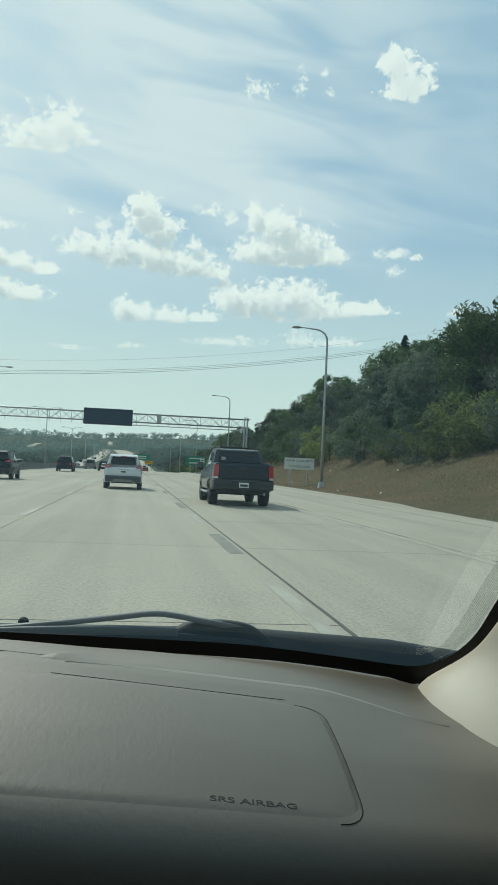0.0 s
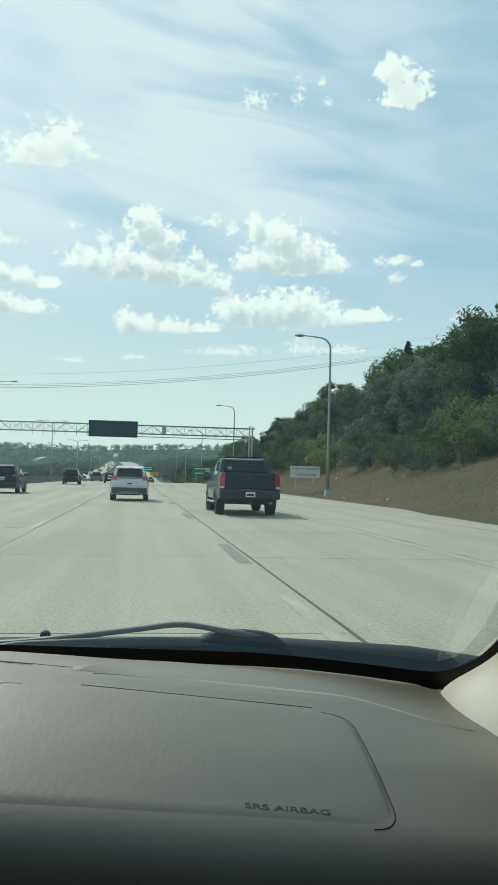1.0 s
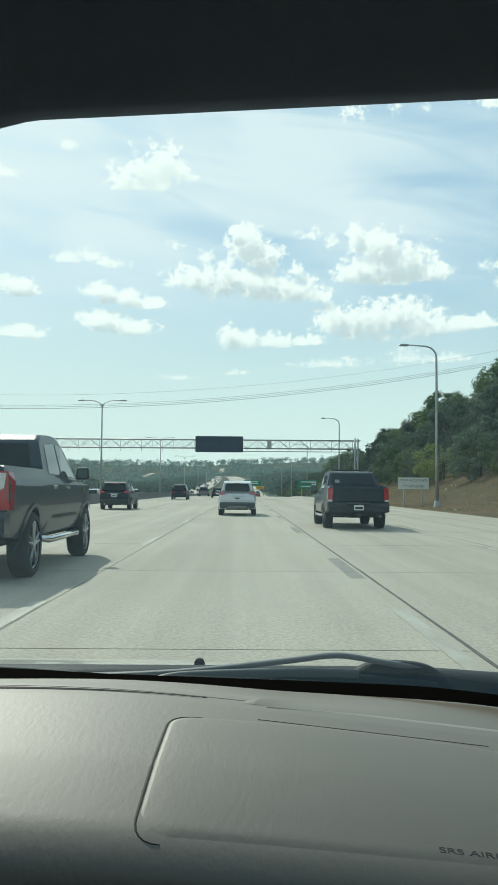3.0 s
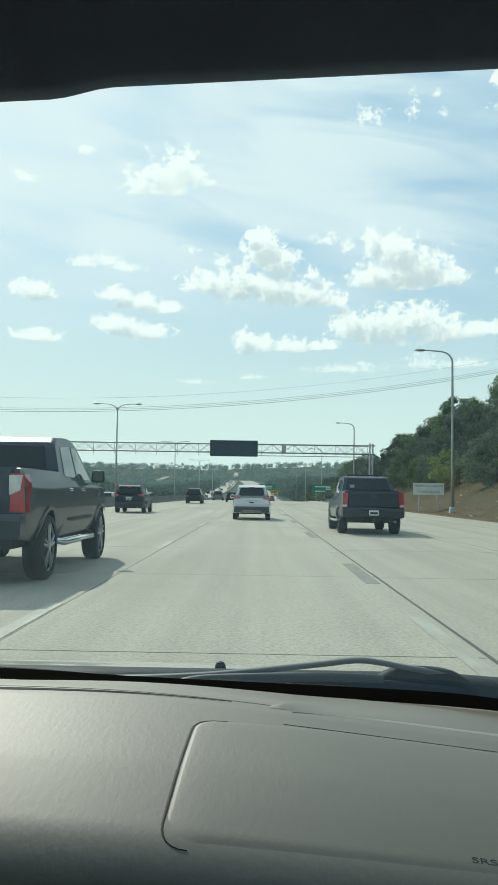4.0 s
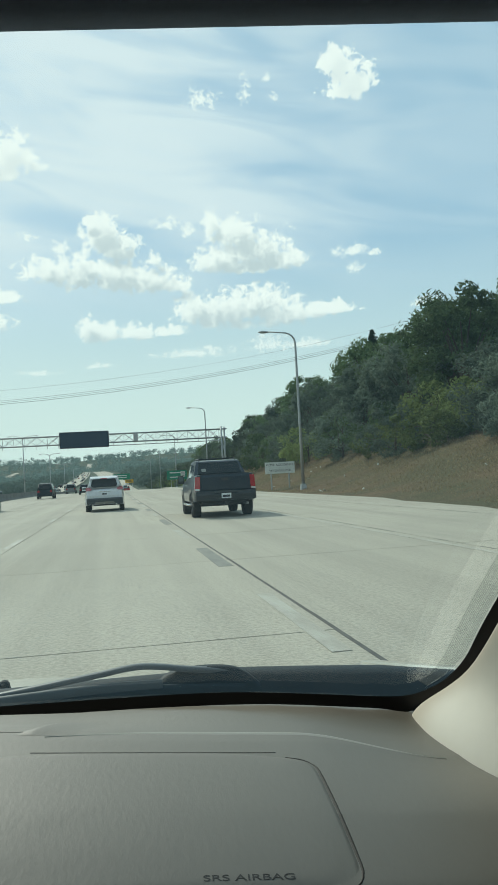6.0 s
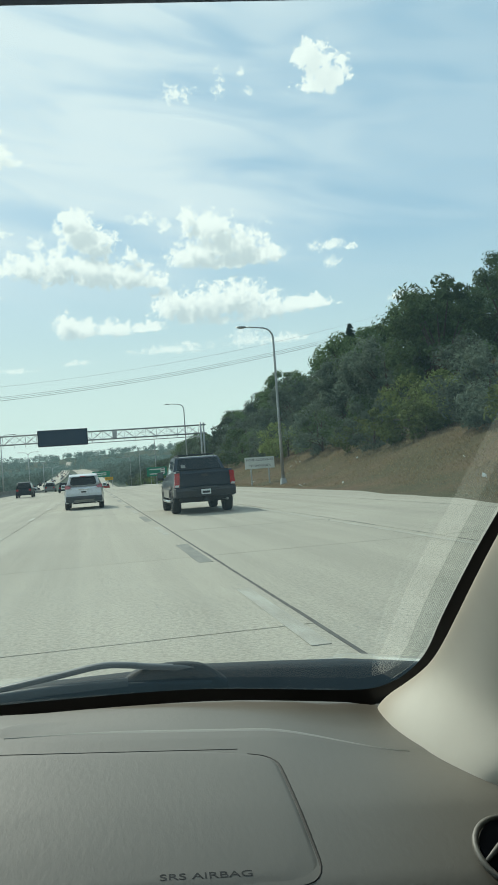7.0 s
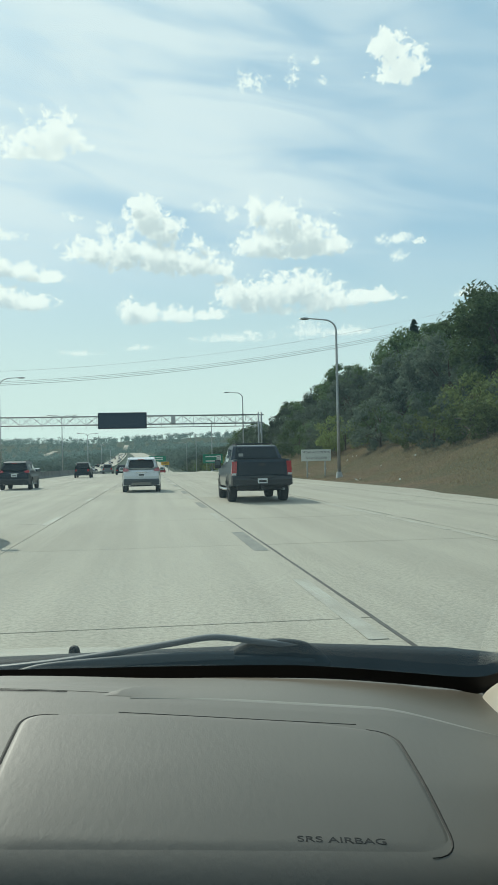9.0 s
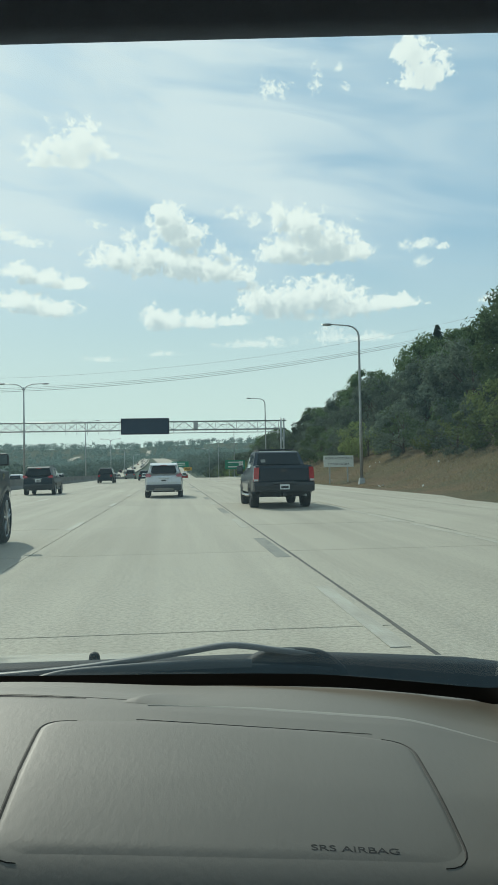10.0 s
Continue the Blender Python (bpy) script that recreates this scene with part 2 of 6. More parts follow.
def concrete_material():
    """Worn road concrete: long streaks along the lanes, blotches, speckled aggregate."""
    mat = bpy.data.materials.new("concrete_slab")
    mat.use_nodes = True
    n = Nodes(mat.node_tree)
    bsdf = n.nodes["Principled BSDF"]
    where = n.add("NewGeometry").outputs["Position"]
    streak = n.noise(n.vec("MULTIPLY", where, (1.6, 0.025, 1.0)), 1.0, 4.0, 0.6)
    track = n.noise(n.vec("MULTIPLY", where, (0.45, 0.004, 1.0)), 1.0, 1.0, 0.5)
    blotch = n.noise(n.vec("MULTIPLY", where, (1.0, 0.35, 1.0)), 0.35, 4.0, 0.6, 0.5)
    speck = n.noise(where, 26.0, 3.0, 0.7)
    col = n.mix(n.step(streak, 0.3, 0.7), (0.345, 0.320, 0.262), (0.292, 0.271, 0.222))
    for value, low, high, amount in ((track, 0.35, 0.65, 0.07), (blotch, 0.4, 0.7, 0.09), (speck, 0.36, 0.72, 0.42), (n.add("ObjectInfo").outputs["Random"], 0.0, 1.0, 0.06)):
        tone = n.step(value, low, high, (1.0 + amount / 2, 1.0 - amount / 2))
        col = n.mix(1.0, col, n.join(tone, tone, tone), "MULTIPLY")
    n.put(bsdf.inputs["Base Color"], col)
    bsdf.inputs["Roughness"].default_value, bsdf.inputs["Specular IOR Level"].default_value = 0.85, 0.3
    relief = n.add("Bump")
    relief.inputs["Strength"].default_value, relief.inputs["Distance"].default_value = 0.5, 0.015
    n.put(relief.inputs["Height"], n.noise(where, 30.0, 4.0, 0.6))
    n.links.new(relief.outputs[0], bsdf.inputs["Normal"])
    return mat


CONCRETE = concrete_material()
JOINT = material("joint_filler", (0.055, 0.052, 0.047), 0.9, second=(0.10, 0.095, 0.085), grain=3)
PAINT_WORN = material("worn_white_paint", (0.39, 0.375, 0.325), 0.75, second=(0.31, 0.29, 0.24), grain=4, spread=0.35, stretch=(1, 0.35, 1), bump=0.3, bump_scale=40)
PAINT_FAINT = material("faint_edge_paint", (0.365, 0.35, 0.295), 0.75, second=(0.30, 0.28, 0.23), grain=3, spread=0.3, stretch=(1, 0.3, 1))
PAINT_BLACK = material("worn_black_paint", (0.13, 0.13, 0.118), 0.75, second=(0.22, 0.215, 0.185), grain=5, spread=0.6, stretch=(1, 0.3, 1))


def ground_material():
    """Dry grass and bare earth by the road, green scrub and woodland floor further off."""
    mat = bpy.data.materials.new("dry_grass_ground")
    mat.use_nodes = True
    n = Nodes(mat.node_tree)
    bsdf = n.nodes["Principled BSDF"]
    where = n.add("TexCoord").outputs["Object"]
    dry = n.mix(n.step(n.noise(where, 0.13, 5.0, 0.6), 0.38, 0.62), (0.120, 0.080, 0.052), (0.058, 0.060, 0.034))
    dry = n.mix(n.step(n.noise(where, 0.9, 5.0, 0.65, 0.5), 0.42, 0.68, (0.0, 0.7)), dry, (0.052, 0.044, 0.030))
    dry = n.mix(n.step(n.noise(where, 9.0, 3.0, 0.6), 0.3, 0.7, (0.0, 0.35)), dry, (0.20, 0.165, 0.10))
    green = n.mix(n.noise(where, 0.02, 4.0), (0.085, 0.105, 0.086), (0.102, 0.122, 0.100))
    n.put(bsdf.inputs["Base Color"], n.mix(n.step(n.vec("LENGTH", where), 110.0, 210.0), dry, green))
    bsdf.inputs["Roughness"].default_value, bsdf.inputs["Specular IOR Level"].default_value = 1.0, 0.05
    relief = n.add("Bump")
    relief.inputs["Strength"].default_value, relief.inputs["Distance"].default_value = 0.3, 0.05
    n.put(relief.inputs["Height"], n.noise(where, 6.0, 6.0, 0.65))
    n.links.new(relief.outputs[0], bsdf.inputs["Normal"])
    return mat


GROUND = ground_material()
# haze put into the leaf colour: paler and bluer than the woods near by
HAZED_WOOD = material("far_woodland", (0.155, 0.195, 0.175), 1.0, second=(0.125, 0.165, 0.145), grain=0.02, spread=0.6, per_island=0.12, through=0.4, spec=0.0)


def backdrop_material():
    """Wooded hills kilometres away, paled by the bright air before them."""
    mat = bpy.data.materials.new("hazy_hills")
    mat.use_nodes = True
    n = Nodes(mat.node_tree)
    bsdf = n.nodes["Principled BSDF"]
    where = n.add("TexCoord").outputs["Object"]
    # haze painted in: a pale base colour and a faint glow added below
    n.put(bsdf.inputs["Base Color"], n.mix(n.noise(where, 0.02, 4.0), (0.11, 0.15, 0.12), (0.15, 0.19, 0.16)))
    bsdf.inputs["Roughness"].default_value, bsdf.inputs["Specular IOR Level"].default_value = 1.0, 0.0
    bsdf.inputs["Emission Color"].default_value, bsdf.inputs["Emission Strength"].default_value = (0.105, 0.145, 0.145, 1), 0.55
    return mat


HAZY = backdrop_material()
LEAF_DARK = material("dark_green_leaves", (0.078, 0.118, 0.066), 0.85, per_piece=0.32, per_island=0.28, through=0.38, spec=0.1)
LEAF_MID = material("green_leaves", (0.105, 0.148, 0.068), 0.85, per_piece=0.32, per_island=0.28, through=0.38, spec=0.1)
LEAF_PALE = material("yellow_green_leaves", (0.165, 0.200, 0.072), 0.85, per_piece=0.32, per_island=0.28, through=0.38, spec=0.1)
LEAF_GREY = material("grey_green_leaves", (0.115, 0.142, 0.105), 0.85, per_piece=0.32, per_island=0.28, through=0.38, spec=0.1)
# distance haze carried by the base colour, greyer than the bank leaves
LEAF_VALLEY_HAZED = material("valley_leaves", (0.115, 0.150, 0.128), 0.9, per_island=0.15, through=0.42, spec=0.05)
NEEDLES = material("spruce_needles", (0.045, 0.072, 0.048), 0.8, per_island=0.4, through=0.3, spec=0.1)
BARK = material("bark", (0.085, 0.065, 0.048), 0.95, second=(0.05, 0.04, 0.03), grain=6, bump=0.5, bump_scale=12)
GRASS_BLADE = material("dry_grass_blades", (0.24, 0.195, 0.12), 0.9, per_island=0.3, through=0.5, spec=0.1)
GALV = material("galvanised_steel", (0.45, 0.46, 0.45), 0.5, 0.65, second=(0.34, 0.35, 0.35), grain=3, stain=0.2)
SIGN_BLACK = material("sign_housing", (0.012, 0.026, 0.046), 0.6, second=(0.010, 0.020, 0.036), grain=1.5, stain=0.1)
SIGN_FACE = material("display_face", (0.010, 0.026, 0.050), 0.6, second=(0.013, 0.030, 0.056), grain=2)
SIGN_WHITE = material("white_sign_sheet", (0.62, 0.63, 0.58), 0.5, second=(0.54, 0.55, 0.50), grain=2)
SIGN_GREEN = material("green_sign_sheet", (0.015, 0.17, 0.095), 0.5, second=(0.02, 0.2, 0.11), grain=1)
SIGN_YELLOW = material("yellow_sign_sheet", (0.62, 0.36, 0.02), 0.5, second=(0.55, 0.31, 0.02), grain=1)
INK = material("sign_ink", (0.02, 0.02, 0.022), 0.6)
WHITE_CAR = material("white_car_paint", (0.60, 0.62, 0.635), 0.32, second=(0.55, 0.57, 0.585), grain=1.2, clear=0.8, stain=0.06, stain_scale=1.5)
BLACK_CAR = material("black_car_paint", (0.008, 0.013, 0.020), 0.4, second=(0.011, 0.018, 0.026), grain=1.2, clear=0.05, spec=0.2, stain=0.1, stain_scale=2)
BLUE_TRUCK = material("dark_grey_truck_paint", (0.010, 0.018, 0.030), 0.36, 0.0, second=(0.014, 0.023, 0.036), grain=1.2, clear=0.25, spec=0.25)
DARK_TRUCK = material("charcoal_truck_paint", (0.010, 0.021, 0.034), 0.42, 0.0, second=(0.013, 0.026, 0.040), grain=1.0, clear=0.40, spec=0.25)
CLADDING = material("grey_plastic_cladding", (0.050, 0.056, 0.060), 0.55, second=(0.040, 0.046, 0.050), grain=2, bump=0.1)
PEWTER = material("pewter_paint", (0.21, 0.20, 0.17), 0.4, 0.3, second=(0.18, 0.17, 0.145), grain=1.5, clear=0.5)
BLACK_TRIM = material("black_plastic", (0.014, 0.015, 0.016), 0.55, second=(0.02, 0.021, 0.022), grain=3)
GLASS_DARK = material("tinted_glass", (0.010, 0.013, 0.015), 0.06, second=(0.014, 0.018, 0.02), grain=1, spec=0.22)
GLASS_SIDE = material("side_glass", (0.10, 0.125, 0.125), 0.05, second=(0.085, 0.11, 0.11), grain=1)
PINK_LAMP = material("faded_red_lamp_lens", (0.40, 0.13, 0.145), 0.3, second=(0.30, 0.06, 0.07), grain=9, clear=0.5)
WIPER = material("wiper_arm_paint", (0.060, 0.066, 0.070), 0.38, second=(0.048, 0.054, 0.058), grain=12, spec=0.6)
RED_LAMP = material("red_lamp_lens", (0.38, 0.014, 0.02), 0.25, second=(0.28, 0.010, 0.014), grain=7, clear=0.6)
CLEAR_LAMP = material("clear_lamp_lens", (0.62, 0.62, 0.60), 0.2, second=(0.45, 0.45, 0.44), grain=9, clear=0.6)
TYRE = material("tyre_rubber", (0.018, 0.018, 0.018), 0.85, second=(0.028, 0.027, 0.026), grain=12, bump=0.2)
ALLOY = material("alloy_rim", (0.42, 0.43, 0.44), 0.35, 0.8, second=(0.33, 0.34, 0.35), grain=6)
DARK_RIM = material("dark_rim", (0.05, 0.05, 0.052), 0.4, 0.6, second=(0.035, 0.035, 0.037), grain=6)
CHROME = material("chrome", (0.7, 0.71, 0.71), 0.15, 1.0, second=(0.62, 0.63, 0.63), grain=8)
PLATE = material("plate_sheet", (0.70, 0.71, 0.70), 0.5, second=(0.62, 0.63, 0.63), grain=8)
LIGHT_BAR = material("concrete_barrier", (0.20, 0.195, 0.175), 0.9, second=(0.15, 0.145, 0.13), grain=0.6, stain=0.3, bump=0.3, bump_scale=20)
WALL_PALE = material("pale_wall", (0.42, 0.43, 0.41), 0.8, second=(0.36, 0.37, 0.36), grain=0.3)
ROOF_GREY = material("grey_roof", (0.20, 0.21, 0.22), 0.8, second=(0.16, 0.17, 0.175), grain=0.3)
DASH = material("dash_vinyl", (0.117, 0.110, 0.088), 0.60, second=(0.105, 0.099, 0.079), grain=7, spread=0.7, bump=0.05, bump_scale=150, stretch=(1.25, 0.55, 1), spec=0.75)
DASH.node_tree.nodes["Principled BSDF"].inputs["IOR"].default_value = 1.6
PILLAR = material("pillar_fabric_plastic", (0.60, 0.575, 0.50), 0.7, second=(0.57, 0.545, 0.475), grain=14, bump=0.03, bump_scale=700, spec=0.3)
# lighter than the vinyl: the highlight along the edge is painted on
DASH_EDGE_LIT = material("worn_pad_edge", (0.28, 0.265, 0.22), 0.42, second=(0.23, 0.22, 0.185), grain=6, spec=0.8)
SEAM = material("dash_seam", (0.042, 0.039, 0.034), 0.8)
# near black, so the shade of the raised letters sits in their colour
EMBOSS = material("embossed_letters", (0.025, 0.024, 0.022), 0.6)
FRIT = material("black_glass_border", (0.003, 0.004, 0.006), 0.6, spec=0.05)
COWL = material("cowl_plastic", (0.009, 0.014, 0.019), 0.6, second=(0.013, 0.019, 0.025), grain=14, bump=0.08, bump_scale=200, spec=0.12)
VISOR = material("dark_visor_cloth", (0.48, 0.56, 0.70), 0.9, second=(0.43, 0.50, 0.63), grain=30, bump=0.04, bump_scale=500)
LINER = material("headliner_cloth", (0.12, 0.12, 0.115), 0.95, second=(0.2, 0.19, 0.165), grain=30)
DOOR_DARK = material("dark_door_vinyl", (0.025, 0.027, 0.028), 0.75, second=(0.03, 0.032, 0.033), grain=20)
HOOD = material("beige_hood_paint", (0.50, 0.48, 0.41), 0.35, 0.2, second=(0.46, 0.44, 0.375), grain=2, clear=0.8)
WINDSHIELD = pane_material("windshield_glass", (0.94, 0.98, 0.96), 0.6, 0.015)


def pale_film_material(name, amount, ruled):
    """A pale see-through film on glass, lit from outside; ruled adds fine dark lines."""
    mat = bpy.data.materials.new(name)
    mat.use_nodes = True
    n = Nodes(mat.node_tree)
    clear, scatter, both = n.add("BsdfTransparent"), n.add("BsdfTranslucent"), n.add("MixShader")
    scatter.inputs[0].default_value = (0.86, 0.84, 0.72, 1)
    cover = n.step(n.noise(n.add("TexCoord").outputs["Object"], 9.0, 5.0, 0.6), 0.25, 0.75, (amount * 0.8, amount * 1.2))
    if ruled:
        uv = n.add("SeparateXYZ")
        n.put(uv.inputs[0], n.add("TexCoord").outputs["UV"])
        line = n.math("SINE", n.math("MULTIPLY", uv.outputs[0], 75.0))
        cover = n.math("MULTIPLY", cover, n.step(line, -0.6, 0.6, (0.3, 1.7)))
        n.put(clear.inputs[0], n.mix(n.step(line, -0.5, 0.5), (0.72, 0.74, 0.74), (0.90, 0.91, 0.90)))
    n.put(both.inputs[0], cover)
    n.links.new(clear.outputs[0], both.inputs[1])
    n.links.new(scatter.outputs[0], both.inputs[2])
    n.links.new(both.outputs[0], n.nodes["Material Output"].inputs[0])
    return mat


PALE_FILM, PALE_FILM_RULED = pale_film_material("glass_dust", 0.045, False), pale_film_material("ruled_glass_dust", 0.024, True)

# ---- building helpers ----


def thing(name, label, category, at=(0, 0, 0), turn=0.0, group="", kind=""):
    """An Empty at the base of a thing made of parts."""
    ob = new(name)
    ob.empty_display_size = 0.2
    ob.matrix_basis = pose(*at, 0, 0, turn)
    return tagged(ob, label, category, group, kind)


def finish(name, bm, mat, smooth=False):
    bmesh.ops.recalc_face_normals(bm, faces=bm.faces)
    mesh = bpy.data.meshes.new(name)
    for f in bm.faces:
        f.smooth = bool(smooth)
    bm.to_mesh(mesh)
    bm.free()
    mesh.materials.append(mat)
    return mesh


def part(name, bm, mat, parent=None, label="", smooth=False, bevel=0.0):
    """Links a bmesh as one mesh object under a thing or a part."""
    ob = new(name, finish(name, bm, mat, smooth))
    ob.parent = parent
    if smooth == "shell":
        even = ob.modifiers.new("even_shading", "WEIGHTED_NORMAL")
        even.weight, even.mode = 80, "FACE_AREA"
    if bevel:
        edge = ob.modifiers.new("edge", "BEVEL")
        edge.width, edge.segments, edge.limit_method, edge.angle_limit = bevel, 2, "ANGLE", radians(35)
    if label:
        tagged(ob, label)
    return ob


def sheet(name, verts, faces, mat, parent=None, smooth=False, label=""):
    mesh = bpy.data.meshes.new(name)
    mesh.from_pydata([tuple(v) for v in verts], [], faces)
    if smooth:
        mesh.polygons.foreach_set("use_smooth", [True] * len(mesh.polygons))
    mesh.materials.append(mat)
    ob = new(name, mesh)
    ob.parent = parent
    if label:
        tagged(ob, label)
    return ob


def box(bm, lo, hi, taper=0.0):
    """A box between two corners; taper draws its top in."""
    (x0, y0, z0), (x1, y1, z1) = lo, hi
    tx, ty = (x1 - x0) * taper / 2, (y1 - y0) * taper / 2
    v = [bm.verts.new(p) for p in ((x0, y0, z0), (x1, y0, z0), (x1, y1, z0), (x0, y1, z0),
                                   (x0 + tx, y0 + ty, z1), (x1 - tx, y0 + ty, z1), (x1 - tx, y1 - ty, z1), (x0 + tx, y1 - ty, z1))]
    for f in ((3, 2, 1, 0), (4, 5, 6, 7), (0, 1, 5, 4), (1, 2, 6, 5), (2, 3, 7, 6), (3, 0, 4, 7)):
        bm.faces.new([v[i] for i in f])
    return bm


def tube(bm, path, radii, sides=8, cap=True):
    """A round bar along points, each with its own radius."""
    path = [Vector(p) for p in path]
    rings = []
    for i, p in enumerate(path):
        a, b = path[max(0, i - 1)], path[min(len(path) - 1, i + 1)]
        way = (b - a).normalized()
        side = way.cross(Vector((0, 0, 1)) if abs(way.z) < 0.95 else Vector((1, 0, 0))).normalized()
        up = side.cross(way)
        r = radii[i] if isinstance(radii, (list, tuple)) else radii
        rings.append([bm.verts.new(p + r * (math.cos(k) * side + math.sin(k) * up)) for k in [2 * math.pi * j / sides for j in range(sides)]])
    for a, b in zip(rings, rings[1:]):
        for j in range(sides):
            bm.faces.new((a[j], a[(j + 1) % sides], b[(j + 1) % sides], b[j]))
    if cap:
        bm.faces.new(rings[0][::-1])
        bm.faces.new(rings[-1])
    return bm


def grid(bm, rows):
    """Quads between rows of points."""
    made = [[bm.verts.new(p) for p in row] for row in rows]
    for a, b in zip(made, made[1:]):
        for i in range(len(a) - 1):
            bm.faces.new((a[i], a[i + 1], b[i + 1], b[i]))
    return made


def arc(cy, cz, r, a0, a1, count=9):
    return [(cy + r * math.cos(radians(a0 + (a1 - a0) * i / (count - 1))), cz + r * math.sin(radians(a0 + (a1 - a0) * i / (count - 1)))) for i in range(count)]


def shell(outline, width, cut_z=(), cut_y=(), round_edge=0.06):
    """A body with the side outline (y, z), as wide at each place as width(y, z) says, with rounded edges."""
    flat = bmesh.new()
    flat.faces.new([flat.verts.new((0, y, z)) for y, z in outline])
    for values, axis in ((cut_z, 2), (cut_y, 1)):
        for v in values:
            co, no = [0, 0, 0], [0, 0, 0]
            co[axis], no[axis] = v, 1
            bmesh.ops.bisect_plane(flat, geom=flat.verts[:] + flat.edges[:] + flat.faces[:], plane_co=co, plane_no=no)
    flat.verts.index_update()
    bm = bmesh.new()
    right = [bm.verts.new((width(v.co.y, v.co.z), v.co.y, v.co.z)) for v in flat.verts]
    left = [bm.verts.new((-width(v.co.y, v.co.z), v.co.y, v.co.z)) for v in flat.verts]
    for f in flat.faces:
        ids = [v.index for v in f.verts]
        bm.faces.new([right[i] for i in ids])
        bm.faces.new([left[i] for i in ids[::-1]])
    rim = []
    for e in flat.edges:
        if e.is_boundary:
            a, b = (v.index for v in e.verts)
            bm.faces.new((right[a], right[b], left[b], left[a]))
            rim += [(right[a], right[b]), (left[a], left[b])]
    edges = [e for e in (bm.edges.get(pair) for pair in rim) if e]
    if round_edge:
        bmesh.ops.bevel(bm, geom=edges, offset=round_edge, segments=3, profile=0.6, affect="EDGES", clamp_overlap=True)
    flat.free()
    return bm


def side_panel(bm, outline, width, side, off=0.006):
    """A flat piece let into a body's side, following its width."""
    bm.faces.new([bm.verts.new((side * (width(y, z) + off), y, z)) for y, z in outline])
    return bm


def slab(points, thick, way):
    """A plate: a polygon pushed along a vector."""
    bm = bmesh.new()
    face = bm.faces.new([bm.verts.new(p) for p in points])
    out = bmesh.ops.extrude_face_region(bm, geom=[face])
    bmesh.ops.translate(bm, vec=Vector(way) * thick, verts=[v for v in out["geom"] if isinstance(v, bmesh.types.BMVert)])
    return bm


def smooth01(v, a, b):
    t = min(1.0, max(0.0, (v - a) / (b - a)))
    return t * t * (3 - 2 * t)


# ---- ground ----
LANES = (-12.3, -9.45, -5.8, -2.15, 1.78, 5.55, 9.3)      # joints between the concrete strips


def road_z(y):
    """The height of the highway: level, a slight dip, then a long climb up the far hill."""
    return -2.5 * smooth01(y, 130, 340) + 32 * smooth01(y, 330, 1900)


def road_x(y):
    return -40 * smooth01(y, 700, 2200)


def opposite_x(y):
    """The middle of the other carriageway, which swings away across the valley and back."""
    return road_x(max(y, 0)) - 24 - 12 * smooth01(y, 180, 480) * (1 - smooth01(y, 700, 1700))


def hill(x, y):
    """The wooded bank beside the road."""
    along = 1.0 - 0.55 * smooth01(y, 110, 260) - 0.33 * smooth01(y, 240, 420)
    foot = 11.4 + 2.2 * smooth01(y, 25, 60)
    bank = 3.1 * smooth01(x, foot - 0.5, 23.5) + 12 * smooth01(x, 20.5, 50) + 4 * smooth01(x, 50, 120)
    return bank * along


def terrain(x, y):
    far = math.hypot(x, y)
    z = road_z(y) if y > 0 else 0.0
    away = x - road_x(max(y, 0))
    if away > 0:
        z += hill(away, y)
    else:
        z -= 0.75 * smooth01(-away, 12.9, 15.5) + 6.5 * smooth01(-away, 33, 90)
    z += 68 * smooth01(far, 1600, 3200) * max(smooth01(abs(away), 50, 500), smooth01(y, 1950, 2500)) - 14 * smooth01(y, 380, 900) * (1 - smooth01(y, 1300, 2300)) * smooth01(-away, 70, 200)
    if far > 60:
        rough = smooth01(abs(away), 60, 220)
        z += rough * (2.5 * noise.noise((x / 70, y / 70, 0)) + 11 * smooth01(far, 500, 2500) * noise.noise((x / 420, y / 420, 3)))
    return z


def stretch_out(near, step, far, grow):
    values, s = [0.0], step
    while values[-1] < far:
        values.append(values[-1] + s)
        if values[-1] > near:
            s *= grow
    return values


def build_ground():
    pos = stretch_out(60, 1.7, 4200, 1.09)
    xs = [-v for v in stretch_out(40, 2.2, 4200, 1.1)[:0:-1]] + pos
    ys = [-v for v in stretch_out(10, 6, 300, 1.5)[:0:-1]] + stretch_out(150, 5, 4600, 1.055)
    verts = []
    for y in ys:
        for x in xs:
            z = terrain(x, y)
            lane = x - road_x(max(y, 0))
            if -12.9 < lane < 10.2:
                z -= 0.16
            elif lane > 10.2 and far_from_road(lane):
                z += 0.10 * noise.noise((x / 2.5, y / 2.5, 1))
            verts.append((x, y, z - 0.03))
    w = len(xs)
    faces = [(j * w + i, j * w + i + 1, (j + 1) * w + i + 1, (j + 1) * w + i) for j in range(len(ys) - 1) for i in range(w - 1)]
    ground = sheet("ground", verts, faces, GROUND, smooth=True)
    tagged(ground, "dry brown and green grass ground beside the highway", "ground", kind="structure")


def far_from_road(lane):
    return lane > 13


build_ground()


